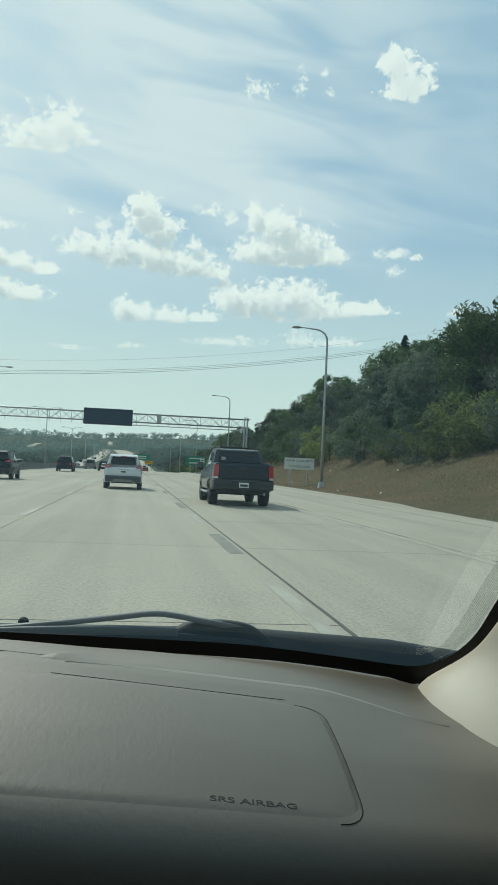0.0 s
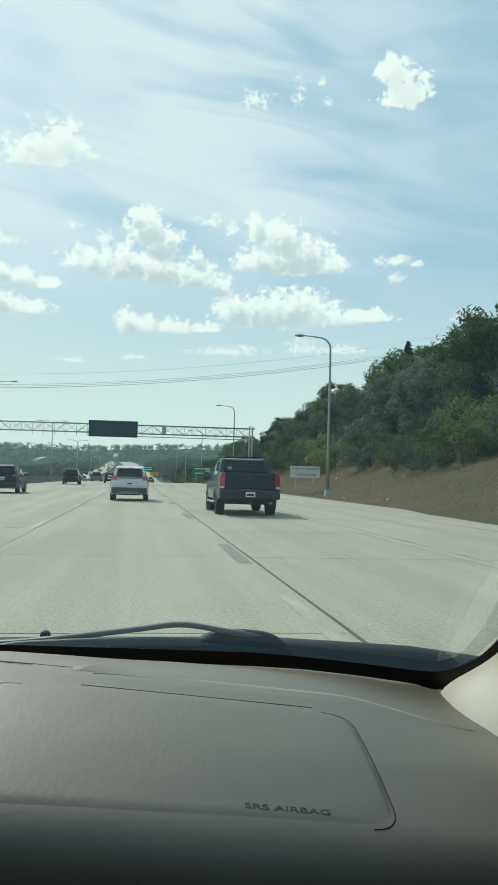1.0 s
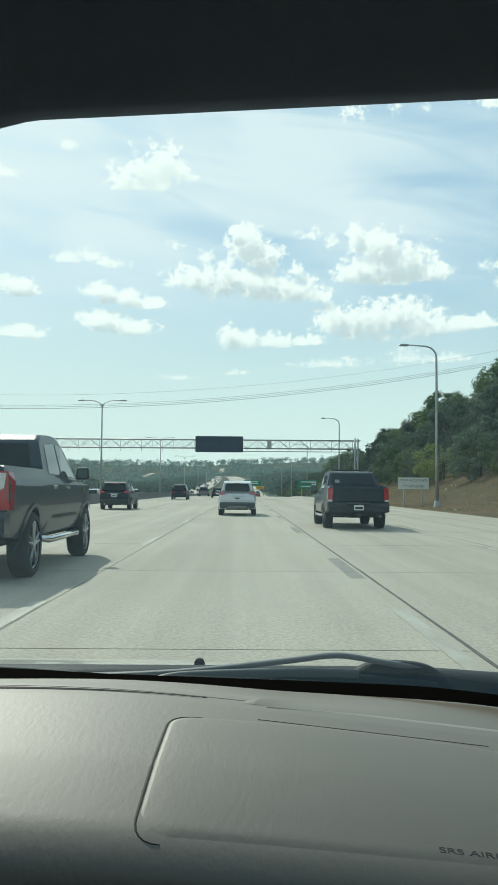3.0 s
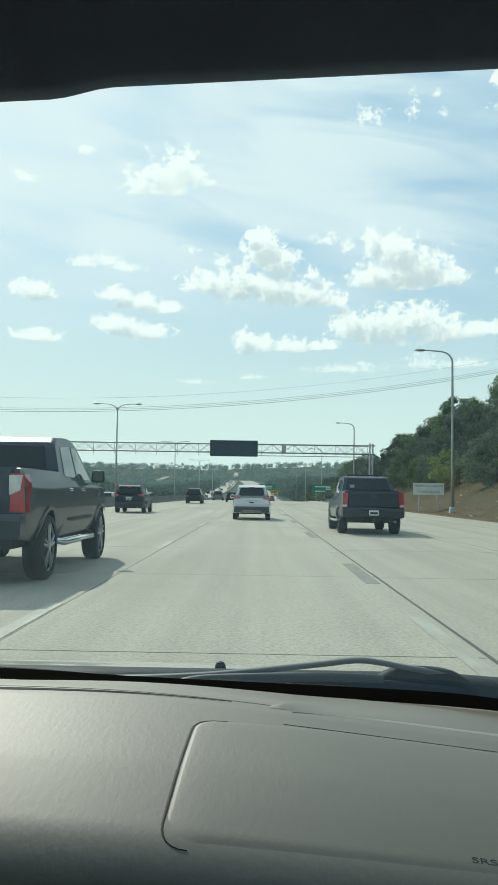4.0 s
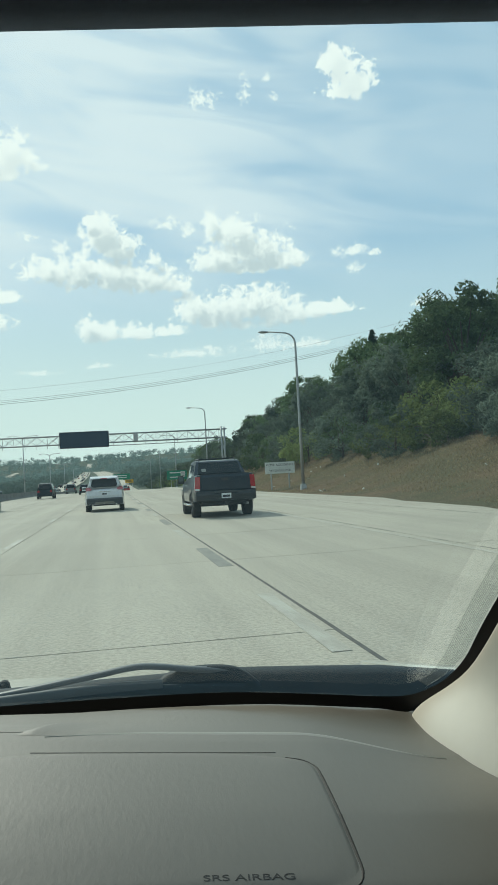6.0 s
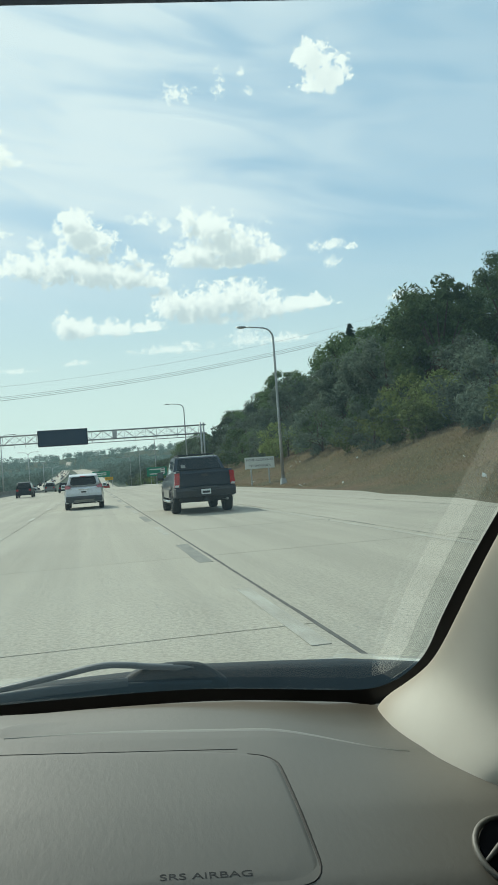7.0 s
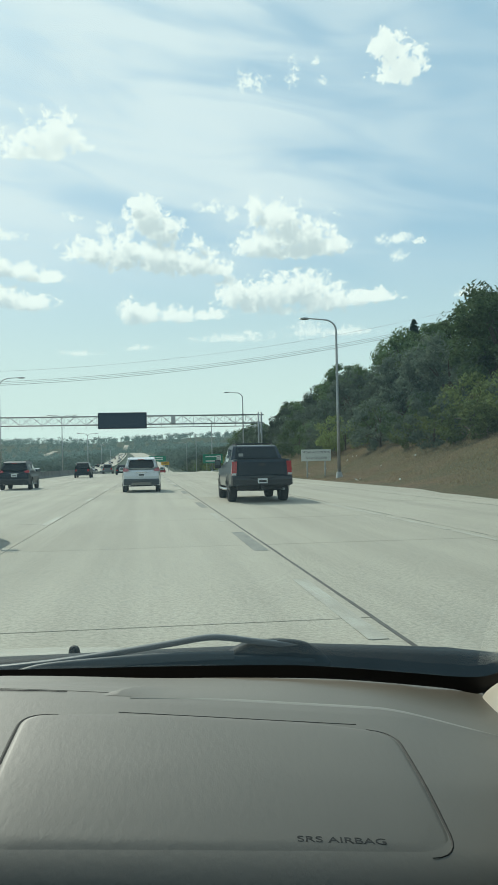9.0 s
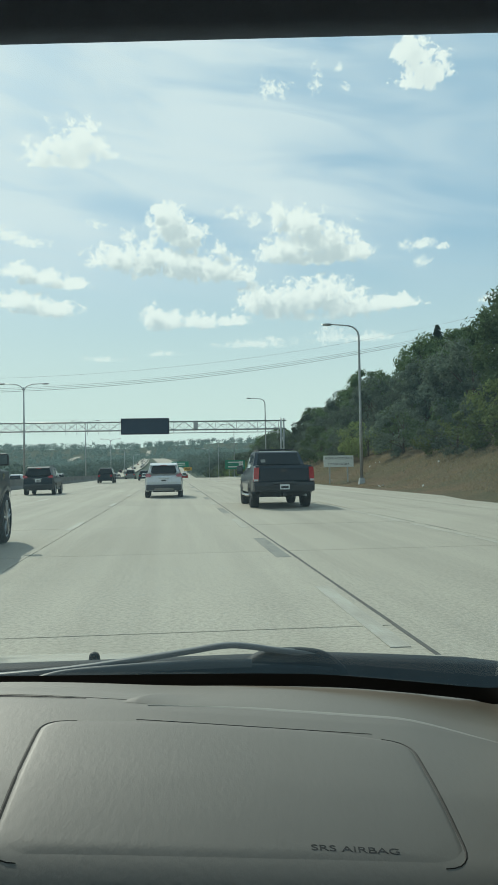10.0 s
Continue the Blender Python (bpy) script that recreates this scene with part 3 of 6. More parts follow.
def build_road():
    road = new("road")
    tagged(road, "pale worn concrete highway with dark joints", "road", kind="structure")
    # dark bed that shows in the joints
    ys = [-30 + 7.0 * i for i in range(40)] + [250 * 1.06 ** i for i in range(46)]
    rows = []
    for y in ys:
        rows.append([(road_x(max(y, 0)) + x, y, road_z(max(y, 0)) - 0.045) for x in (-12.45, -6, 0, 5.5, 9.5 + 2.6 * smooth01(y, 18, 34) * 1.0)])
    bm = bmesh.new()
    grid(bm, rows)
    part("road_bed", bm, JOINT, road)
    # slabs, one object each on shared meshes
    shared = {}
    rnd = random.Random(5)
    start, length, gap = -18.0, 6.1, 0.012
    for s in range(len(LANES) - 1):
        x0, x1 = LANES[s] + 0.008, LANES[s + 1] - 0.008
        bm = box(bmesh.new(), (x0, gap / 2, -0.03), (x1, length - gap / 2, 0.0))
        shared[s] = finish("slab", bm, CONCRETE)
    for k in range(31):
        for s in shared:
            ob = new("slab", shared[s])
            ob.parent = road
            y = start + k * length
            ob.location = (0, y, rnd.uniform(-0.002, 0.002) + road_z(max(y, 0)))
    # the paved shoulder widens outwards
    bm = bmesh.new()
    edge = [[(LANES[-1] + 0.014, y, 0.0), (9.6 + 2.35 * smooth01(y, 15, 30), y, -0.01)] for y in [-18 + 3.05 * i for i in range(62)]]
    rows_top = grid(bm, edge)
    part("shoulder", bm, CONCRETE, road)
    # far part of the carriageway
    y_end = start + 31 * length
    ys = [y_end + 6 * i for i in range(30)] + [350 * 1.05 ** i for i in range(36)]
    bm = bmesh.new()
    grid(bm, [[(road_x(y) + x, y, road_z(y) + 0.35 * smooth01(y, 250, 500)) for x in (-12.3, -5.8, 0, 5.5, 11.9)] for y in ys])
    part("far_lanes", bm, CONCRETE, road)
    # lane paint: worn white dashes followed by black contrast patches
    for x, shift, dark in ((1.60, 5.6, True), (-2.25, 6.0, False), (-6.05, 1.0, False)):
        for k in range(-1, 15):
            y = shift + 12.2 * k
            bm = box(bmesh.new(), (x - 0.075, y, 0.0), (x + 0.075, y + 3.05, 0.005))
            part("lane_dash", bm, PAINT_WORN, road)
            if dark:
                bm = box(bmesh.new(), (x - 0.10, y + 6.0, 0.0), (x + 0.11, y + 9.3, 0.0045))
                part("contrast_patch", bm, PAINT_BLACK, road)
    for x, mat in ((5.33, PAINT_FAINT), (-9.3, PAINT_WORN)):
        bm = bmesh.new()
        for k in range(48):
            y = -18 + 4 * k
            box(bm, (x - 0.06, y + 0.1, 0.0), (x + 0.06, y + 3.9, 0.0045))
        part("edge_line", bm, mat, road)
    # ragged sealed cracks beside the joint
    bm = bmesh.new()
    rnd = random.Random(9)
    for k in range(60):
        y = 4 + k * 2.3 + rnd.uniform(-0.4, 0.4)
        for x, amount in ((1.78, 0.95), (5.55, 0.8), (9.3, 0.6)):
            if rnd.random() < amount:
                w, l = rnd.uniform(0.012, 0.032), rnd.uniform(0.6, 2.3)
                box(bm, (x - w * rnd.random(), y, 0.0), (x + w, y + l, 0.004), 0.5)
    part("crack_seal", bm, JOINT, road)
    part("joint_seal", box(bmesh.new(), (1.762, -18, 0.0), (1.798, 170, 0.003)), JOINT, road)
    return road


def opposite_z(y):
    x = opposite_x(y)
    return max(terrain(x - 7.5, y), terrain(x + 7.5, y), terrain(x, y)) + 0.12 + 0.9 * smooth01(y, 250, 500)


def build_opposite_road():
    bm = bmesh.new()
    ys = [-40 + 20 * i for i in range(22)] + [400 * 1.045 ** i for i in range(42)]
    grid(bm, [[(opposite_x(y) - 7.4, y, opposite_z(y)), (opposite_x(y), y, opposite_z(y) + 0.05), (opposite_x(y) + 7.2, y, opposite_z(y))] for y in ys])
    ob = part("opposite_road", bm, CONCRETE)
    tagged(ob, "pale concrete opposite carriageway running down the valley", "road", kind="structure")
    # a side road that winds up the far hill
    bm = bmesh.new()
    rows = []
    for i in range(30):
        y = 900 + 50 * i
        x = -0.105 * y + 40 * math.sin(i * 0.42)
        z = max(terrain(x - 9, y), terrain(x + 9, y)) + 1.2
        rows.append([(x - 8, y, z), (x + 8, y, z)])
    grid(bm, rows)
    ob = part("hill_road", bm, CONCRETE)
    tagged(ob, "pale road winding up the distant wooded hill", "road", kind="structure")


build_opposite_road()


def build_barrier():
    """A concrete wall between the carriageways."""
    profile = [(-0.31, 0.0), (-0.31, 0.08), (-0.13, 0.33), (-0.09, 0.86), (0.09, 0.86), (0.13, 0.33), (0.31, 0.08), (0.31, 0.0)]
    bm = bmesh.new()
    ys = [-20 + 6 * i for i in range(80)]
    grid(bm, [[(road_x(max(y, 0)) - 12.75 + px, y, road_z(max(y, 0)) + pz - 0.05) for px, pz in profile] for y in ys])
    ob = part("median_barrier", bm, LIGHT_BAR)
    tagged(ob, "grey concrete median barrier along the highway", "barrier", kind="structure")


build_barrier()

# ---- roadside steel ----


def street_lamp(at, double=False, turn=0.0):
    label = "tall galvanised double-arm street lamp in the median" if double else "tall galvanised street lamp with one curved arm"
    lamp = thing("street_lamp", label, "street lamp", at, turn, "median lamps" if double else "roadside lamps")
    part("base_plate", box(bmesh.new(), (-0.24, -0.24, 0), (0.24, 0.24, 0.5), 0.25), GALV, lamp, bevel=0.02)
    if double:
        part("pole", tube(bmesh.new(), [(0, 0, 0.45), (0, 0, 6), (0, 0, 11.6)], [0.13, 0.10, 0.07], 10), GALV, lamp, smooth=True)
        for s in (-1, 1):
            arm = [(0, 0, 11.2), (s * 0.3, 0, 11.7), (s * 0.9, 0, 11.93), (s * 2.1, 0, 12.0)]
            part("arm", tube(bmesh.new(), arm, [0.055, 0.05, 0.045, 0.04], 8), GALV, lamp, smooth=True)
            part("lamp_head", head(s * 2.35, 12.0), GALV, lamp)
    else:
        bend = [(0, 0, 0.45), (0, 0, 6), (0, 0, 11.2)] + [(-0.9 + 0.9 * math.cos(radians(a)), 0, 11.2 + 0.8 * math.sin(radians(a))) for a in (20, 40, 60, 80)] + [(-2.1, 0, 12.1)]
        part("pole", tube(bmesh.new(), bend, [0.13, 0.10, 0.075, 0.07, 0.066, 0.062, 0.058, 0.045], 10), GALV, lamp, smooth=True)
        part("lamp_head", head(-2.4, 12.1), GALV, lamp)
    return lamp


def head(x, z):
    bm = bmesh.new()
    bmesh.ops.create_uvsphere(bm, u_segments=12, v_segments=8, radius=1.0, matrix=Matrix.Translation((x, 0, z - 0.02)) @ Matrix.Diagonal((0.42, 0.17, 0.10, 1)))
    return bm


for lamp_y in (60, 122, 184, 246, 308):
    lamp_x = 14.2 + road_x(lamp_y)
    street_lamp((lamp_x, lamp_y, terrain(lamp_x, lamp_y) - 0.1))
for lamp_y in (91, 155, 219, 283, 347):
    lamp_x = -16.0 + road_x(lamp_y)
    street_lamp((lamp_x, lamp_y, terrain(lamp_x, lamp_y) - 0.1), True)


def letters(text, size, mat, parent, m, name="lettering", thick=0.002, spacing=1.0, bold=0.0):
    """Words as a mesh in the built-in font, centred, facing -y."""
    curve = bpy.data.curves.new(name, "FONT")
    curve.offset = bold
    curve.body, curve.size, curve.align_x, curve.align_y, curve.extrude, curve.space_character = text, size, "CENTER", "CENTER", thick, spacing
    temp = bpy.data.objects.new(name, curve)
    scene.collection.objects.link(temp)
    mesh = bpy.data.meshes.new_from_object(temp.evaluated_get(bpy.context.evaluated_depsgraph_get()))
    bpy.data.objects.remove(temp)
    mesh.materials.clear()
    mesh.materials.append(mat)
    ob = new(name, mesh)
    ob.parent = parent
    ob.matrix_basis = m
    return ob


def build_gantry(y=112.0):
    x0, x1, low, high = -33.0, 15.4, 6.95, 8.10
    gantry = thing("sign_gantry", "galvanised steel truss gantry with a dark message board across the highway", "gantry", (0, y, 0))
    for z in (low, high):
        for d in (0.0, 1.1):
            part("chord", tube(bmesh.new(), [(x0, d, z), (x1 + 0.6, d, z)], 0.07, 8), GALV, gantry, smooth=True)
    step = 1.45
    count = int((x1 - x0) / step)
    for i in range(count + 1):
        x = x0 + i * step
        part("strut", tube(bmesh.new(), [(x, 0, high), (x, 1.1, high)], 0.03, 6), GALV, gantry)
        part("strut", tube(bmesh.new(), [(x, 0, low), (x, 1.1, low)], 0.03, 6), GALV, gantry)
        if i < count:
            a, b = (low, high) if i % 2 else (high, low)
            part("brace", tube(bmesh.new(), [(x, 0, a), (x + step, 0, b)], 0.032, 6), GALV, gantry)
            part("brace", tube(bmesh.new(), [(x, 0.04, b), (x + step, 0.04, a)], 0.028, 6), GALV, gantry)
            part("brace", tube(bmesh.new(), [(x, 1.1, a), (x + step, 1.1, b)], 0.032, 6), GALV, gantry)
        part("hanger", tube(bmesh.new(), [(x, -0.12, low - 0.50), (x, -0.12, high + 0.08)], 0.04 if i % 2 else 0.028, 6), GALV, gantry)
    for x in (x0 + 0.3, x1 - 0.2):
        foot = terrain(x, y) - 0.3
        for d in (0.0, 1.1):
            part("footing", tube(bmesh.new(), [(x + d * 0.5, d, foot - 0.6), (x + d * 0.5, d, foot + 0.75)], 0.42, 14), LIGHT_BAR, gantry)
            part("upright", tube(bmesh.new(), [(x + d * 0.5, d, foot + 0.7), (x + d * 0.5, d, high + 0.35)], 0.13, 10), GALV, gantry, smooth=True)
        part("upright_brace", tube(bmesh.new(), [(x, 0, foot + 1.3), (x + 0.55, 1.1, foot + 1.3)], 0.05, 6), GALV, gantry)
        for k in range(3):
            z = foot + 1.3 + k * 1.7
            part("upright_brace", tube(bmesh.new(), [(x + 0.55 * (k % 2), 1.1 * (k % 2), z), (x + 0.55 * (1 - k % 2), 1.1 * (1 - k % 2), z + 1.7)], 0.05, 6), GALV, gantry)
    # message board
    bx0, bx1, bz0, bz1 = -6.7, -0.2, 6.35, 8.5
    board = part("message_board", box(bmesh.new(), (bx0, -1.25, bz0), (bx1, -0.15, bz1)), SIGN_BLACK, gantry, "dark unlit message board", bevel=0.04)
    part("display", box(bmesh.new(), (bx0 + 0.18, -1.27, bz0 + 0.16), (bx1 - 0.18, -1.249, bz1 - 0.16)), SIGN_FACE, board, "black display face")
    # small cabinet and walkway
    for z, d in ((low - 0.46, -0.12), (low - 0.46, -0.9)):
        part("walkway_rail", tube(bmesh.new(), [(bx1, d, z), (x1 - 0.5, d, z)], 0.04, 6), GALV, gantry)
    part("walkway", box(bmesh.new(), (bx1, -0.9, low - 0.50), (x1 - 0.5, -0.12, low - 0.46)), GALV, gantry)
    part("junction_box", box(bmesh.new(), (3.1, -0.25, 7.0), (3.7, 0.0, 8.0)), GALV, gantry, bevel=0.02)
    return gantry


build_gantry()


def road_sign(at, width, height, foot, mat, lines, label, name="road_sign", size=0.3, ink=INK, posts=2):
    sign = thing(name, label, "road sign", at)
    for s in ((-0.3, 0.3) if posts == 2 else (0.0,)):
        part("post", box(bmesh.new(), (s * width - 0.05, 0.02, -0.4), (s * width + 0.05, 0.11, foot + height * 0.9)), GALV, sign)
    plate = part("plate", box(bmesh.new(), (-width / 2, -0.02, foot), (width / 2, 0.015, foot + height)), mat, sign, bevel=0.008)
    for i, text in enumerate(lines):
        z = foot + height * (1 - (i + 0.5) / len(lines))
        if text.startswith("#"):
            part("bar", box(bmesh.new(), (-width * 0.36, -0.028, z - size / 3), (width * 0.36, -0.0195, z + size / 3)), ink, plate)
        else:
            letters(text, size, ink, plate, pose(0, -0.026, z, 90), spacing=1.08)
    return sign


gx, gy = 13.7, 66.0
road_sign((gx, gy, terrain(gx, gy)), 2.5, 0.95, 1.35, SIGN_WHITE, ["MOVE ACCIDENTS", "TO SHOULDER"],
          "white rectangular road sign on two posts in dry grass", size=0.255)
gx, gy = 12.8, 150.0
road_sign((gx, gy, terrain(gx, gy)), 0.8, 1.0, 2.0, SIGN_WHITE, ["#", "#", "#"], "small white road sign on one post", size=0.14, posts=1)
gx, gy = 13.4, 172.0
road_sign((gx, gy, terrain(gx, gy)), 4.2, 1.9, 1.8, SIGN_GREEN, ["#", "#"], "green guide sign beside the highway", size=0.35, ink=SIGN_WHITE)


def overhead_sign(x, y, z, width, height, mat):
    sign = thing("guide_sign", "green overhead guide sign far down the highway" if mat is SIGN_GREEN else "yellow exit panel on an overhead sign far away", "road sign", (x, y, z))
    for s in (-0.4, 0.4):
        part("post", tube(bmesh.new(), [(s * width, 0.2, terrain(x, y) - z - 1), (s * width, 0.2, height)], 0.14, 8), GALV, sign)
    plate = part("plate", box(bmesh.new(), (-width / 2, -0.05, 0), (width / 2, 0.1, height)), mat, sign)
    for k in (0.3, 0.62):
        part("bar", box(bmesh.new(), (-width * 0.38, -0.07, height * k), (width * 0.30, -0.0495, height * k + height * 0.14)), SIGN_WHITE if mat is SIGN_GREEN else INK, plate)


overhead_sign(4.5, 430, 3.4, 9.0, 3.0, SIGN_GREEN)
overhead_sign(8.4, 428.6, 1.6, 4.2, 1.6, SIGN_YELLOW)
overhead_sign(-9.0, 520, 3.0, 6.5, 2.4, SIGN_GREEN)


def build_cables():
    """Power lines that cross high over the road, sagging to the median."""
    for y, up, thick in ((150.0, 0.0, 0.030), (150.4, 0.35, 0.022), (150.8, 0.7, 0.022), (156.0, 3.2, 0.015)):
        bm = bmesh.new()
        pts = []
        for i in range(41):
            x = -130 + i * 5.0
            pts.append((x, y + x * 0.05, 18.4 + up + 0.11 * (x - 4) + 0.0011 * (x - 4) ** 2))
        tube(bm, pts, thick, 5)
        ob = part("power_line", bm, BLACK_TRIM)
        tagged(ob, "thin black power line crossing over the highway", "cable", "power lines")


build_cables()

# ---- vehicles: local y runs forward from the rear bumper, z up from the road ----


def wheel(parent, x, y, r, width, rim_mat, side):
    bm = bmesh.new()
    rings = []
    for px, pr in ((-0.5, 0.80), (-0.5, 0.93), (-0.38, 1.0), (0.38, 1.0), (0.5, 0.93), (0.5, 0.76)):
        rings.append([(x + px * width * side, y + pr * r * math.cos(a), r + pr * r * math.sin(a)) for a in [2 * math.pi * k / 28 for k in range(29)]])
    grid(bm, rings)
    bmesh.ops.remove_doubles(bm, verts=bm.verts, dist=0.001)
    w = part("wheel", bm, TYRE, parent, smooth=True)
    bm = bmesh.new()
    face = x + 0.42 * width * side
    tube(bm, [(face - 0.05 * side, y, r), (face + 0.02 * side, y, r)], 0.17 * r, 12)
    for k in range(10):
        a = 2 * math.pi * (k // 2) / 5 + (0.16 if k % 2 else -0.16) + 0.3
        c, s = math.cos(a), math.sin(a)
        tube(bm, [(face, y + 0.12 * r * c, r + 0.12 * r * s), (face, y + 0.74 * r * c, r + 0.74 * r * s)], [0.055 * r, 0.045 * r], 6)
    ring = [(face - 0.01 * side, y + 0.74 * r * math.cos(a), r + 0.74 * r * math.sin(a)) for a in [2 * math.pi * k / 28 for k in range(29)]]
    tube(bm, ring, 0.035 * r, 5, False)
    part("rim", bm, rim_mat, w)
    bm = bmesh.new()
    tube(bm, [(face - 0.10 * side, y, r), (face - 0.07 * side, y, r)], 0.72 * r, 20)
    part("brake_disc", bm, BLACK_TRIM, w)
    return w


def mirrors(parent, x, y, z, mat, size=0.13):
    for s in (-1, 1):
        m = part("door_mirror", box(bmesh.new(), (s * x, y, z - 0.03) if s > 0 else (s * x - 0.24, y, z - size / 2),
                                    (s * x + 0.24, y + 0.10, z + size) if s > 0 else (s * x, y + 0.10, z + size), 0.15), mat, parent, bevel=0.03)
        lo = (s * x + 0.04, y - 0.006, z) if s > 0 else (s * x - 0.21, y - 0.006, z)
        hi = (s * x + 0.21, y + 0.001, z + size - 0.03) if s > 0 else (s * x - 0.04, y + 0.001, z + size - 0.03)
        part("mirror_glass", box(bmesh.new(), lo, hi), GLASS_SIDE, m)


def arched(outline_top, rear, front, r, sill, y0, y1):
    """A side outline: the given top from rear to front, then the sill with two wheel arches."""
    arch_f = [p for p in arc(front, r * 0.98, r * 1.2, 0, 180, 11) if p[1] > sill]
    arch_r = [p for p in arc(rear, r * 0.98, r * 1.2, 0, 180, 11) if p[1] > sill]
    def gap(c, s):
        return c + s * math.sqrt(max(0.01, (r * 1.2) ** 2 - (sill - r * 0.98) ** 2))
    bottom = [(y1, sill + 0.08), (gap(front, 1) + 0.03, sill)] + arch_f + [(gap(front, -1) - 0.01, sill), (gap(rear, 1) + 0.01, sill)] + arch_r + [(gap(rear, -1) - 0.03, sill), (y0, sill + 0.06)]
    return outline_top + bottom


def underside(parent, w, y0, y1, z0, z1):
    part("chassis", box(bmesh.new(), (-w, y0, z0), (w, y1, z1)), BLACK_TRIM, parent)


def plate_with_bars(parent, x, y, z):
    p = part("number_plate", box(bmesh.new(), (x - 0.155, y - 0.012, z - 0.08), (x + 0.155, y, z + 0.08)), PLATE, parent)
    part("bar", box(bmesh.new(), (x - 0.12, y - 0.016, z - 0.045), (x + 0.12, y - 0.0115, z + 0.025)), INK, p)


def suv(name, label, at, paint, clad, rim, scale=1.0, group="", lamps=True):
    """A compact five-door crossover."""
    car = thing(name, label, "car", at, 0.0, group)
    r, rear, front = 0.345, 0.90, 3.58

    def width(y, z):
        w = 0.915 - 0.05 * max(0.0, (z - 0.75) / 0.35) - 0.05 * max(0.0, (0.55 - z) / 0.3)
        w -= 0.10 * (1 - smooth01(y, -0.1, 0.5)) + 0.22 * smooth01(y, 3.5, 4.6)
        return w

    def cabin(y, z):
        return 0.885 - 0.36 * (z - 1.0) - 0.07 * (1 - smooth01(y, 0.1, 0.9)) - 0.05 * smooth01(y, 2.2, 3.4)

    top = [(0.02, 0.55), (0.0, 0.78), (0.05, 1.02), (0.20, 1.10), (3.15, 1.02), (3.9, 0.98), (4.38, 0.80), (4.5, 0.55)]
    part("body", shell(arched(top, rear, front, r, 0.30, 0.06, 4.46), width, (0.55, 0.75, 0.95), (0.25, 0.6, 3.9, 4.3), 0.05), paint, car, smooth="shell")
    roof = [(0.12, 1.04), (0.30, 1.50), (0.42, 1.62), (0.9, 1.675), (1.8, 1.68), (2.4, 1.62), (3.35, 1.04)]
    part("greenhouse", shell(roof, cabin, (1.3, 1.5), (0.5, 1.0, 2.0), 0.06), paint, car, smooth="shell")
    underside(car, 0.72, 0.15, 4.3, 0.28, 0.75)
    # rear window, wrapped, on the sloping back
    part("rear_window", slab([(-0.50, 0.130, 1.15), (0.50, 0.130, 1.15), (0.585, 0.15, 1.18), (0.61, 0.18, 1.24), (0.575, 0.25, 1.40), (0.525, 0.310, 1.515), (0.47, 0.325, 1.54), (-0.47, 0.325, 1.54), (-0.525, 0.310, 1.515), (-0.575, 0.25, 1.40), (-0.61, 0.18, 1.24), (-0.585, 0.15, 1.18)], 0.03, (0, -1, 0.35)), GLASS_DARK, car)
    part("roof_spoiler", shell([(0.20, 1.54), (0.22, 1.58), (0.55, 1.66), (0.55, 1.60)], lambda y, z: 0.64, (), (), 0.012), paint, car)
    part("third_brake_lamp", box(bmesh.new(), (-0.15, 0.185, 1.545), (0.15, 0.21, 1.57)), RED_LAMP, car)
    for s in (-1, 1):
        lamp = [(s * 0.56, 0.04, 1.06), (s * 0.66, 0.05, 1.00), (s * 0.85, 0.10, 0.99), (s * 0.872, 0.16, 1.07), (s * 0.83, 0.14, 1.17), (s * 0.68, 0.12, 1.14)]
        part("tail_lamp", slab(lamp, 0.05, (0, -1, 0)), PINK_LAMP if paint is WHITE_CAR else RED_LAMP, car)
        bm = side_panel(bmesh.new(), [(0.62, 1.12), (0.72, 1.44), (1.5, 1.52), (1.5, 1.10)], cabin, s)
        side_panel(bm, [(1.56, 1.10), (1.56, 1.52), (2.2, 1.53), (3.0, 1.12)], cabin, s)
        part("side_window", bm, GLASS_DARK, car)
        part("roof_rail", tube(bmesh.new(), [(s * 0.60, 0.7, 1.67), (s * 0.60, 0.8, 1.72), (s * 0.60, 2.1, 1.73), (s * 0.60, 2.3, 1.66)], 0.018, 6), clad, car)
        for y in (rear, front):
            wheel(car, s * 0.80, y, r, 0.22, rim, s)
    # dark lower bumper with a lighter insert
    part("rear_bumper", shell([(-0.05, 0.36), (-0.07, 0.58), (-0.02, 0.64), (0.30, 0.64), (0.30, 0.36)], lambda y, z: 0.86 - 0.10 * (0.3 - y), (), (), 0.03), clad, car)
    part("skid_plate", slab([(-0.5, -0.065, 0.36), (0.5, -0.065, 0.36), (0.42, -0.08, 0.47), (-0.42, -0.08, 0.47)], 0.02, (0, -1, 0)), BLACK_TRIM if paint is BLACK_CAR else PEWTER, car)
    part("handle_strip", box(bmesh.new(), (-0.26, -0.01, 0.93), (0.26, 0.05, 0.965)), CHROME, car)
    plate_with_bars(car, 0, 0.0, 0.84)
    for s in (-0.55, 0.55):
        part("exhaust", tube(bmesh.new(), [(s, -0.06, 0.33), (s, 0.3, 0.33)], 0.035, 8), CHROME, car)
    mirrors(car, 0.90, 2.95, 1.06, paint)
    return car


suv("crossover", "white compact crossover with dark lower bumper ahead in the lane", (-0.35, 39.0, 0), WHITE_CAR, CLADDING, ALLOY)
suv("crossover", "black crossover in the far lane beside the median", (-7.75, 48.5, 0), BLACK_CAR, BLACK_TRIM, ALLOY)


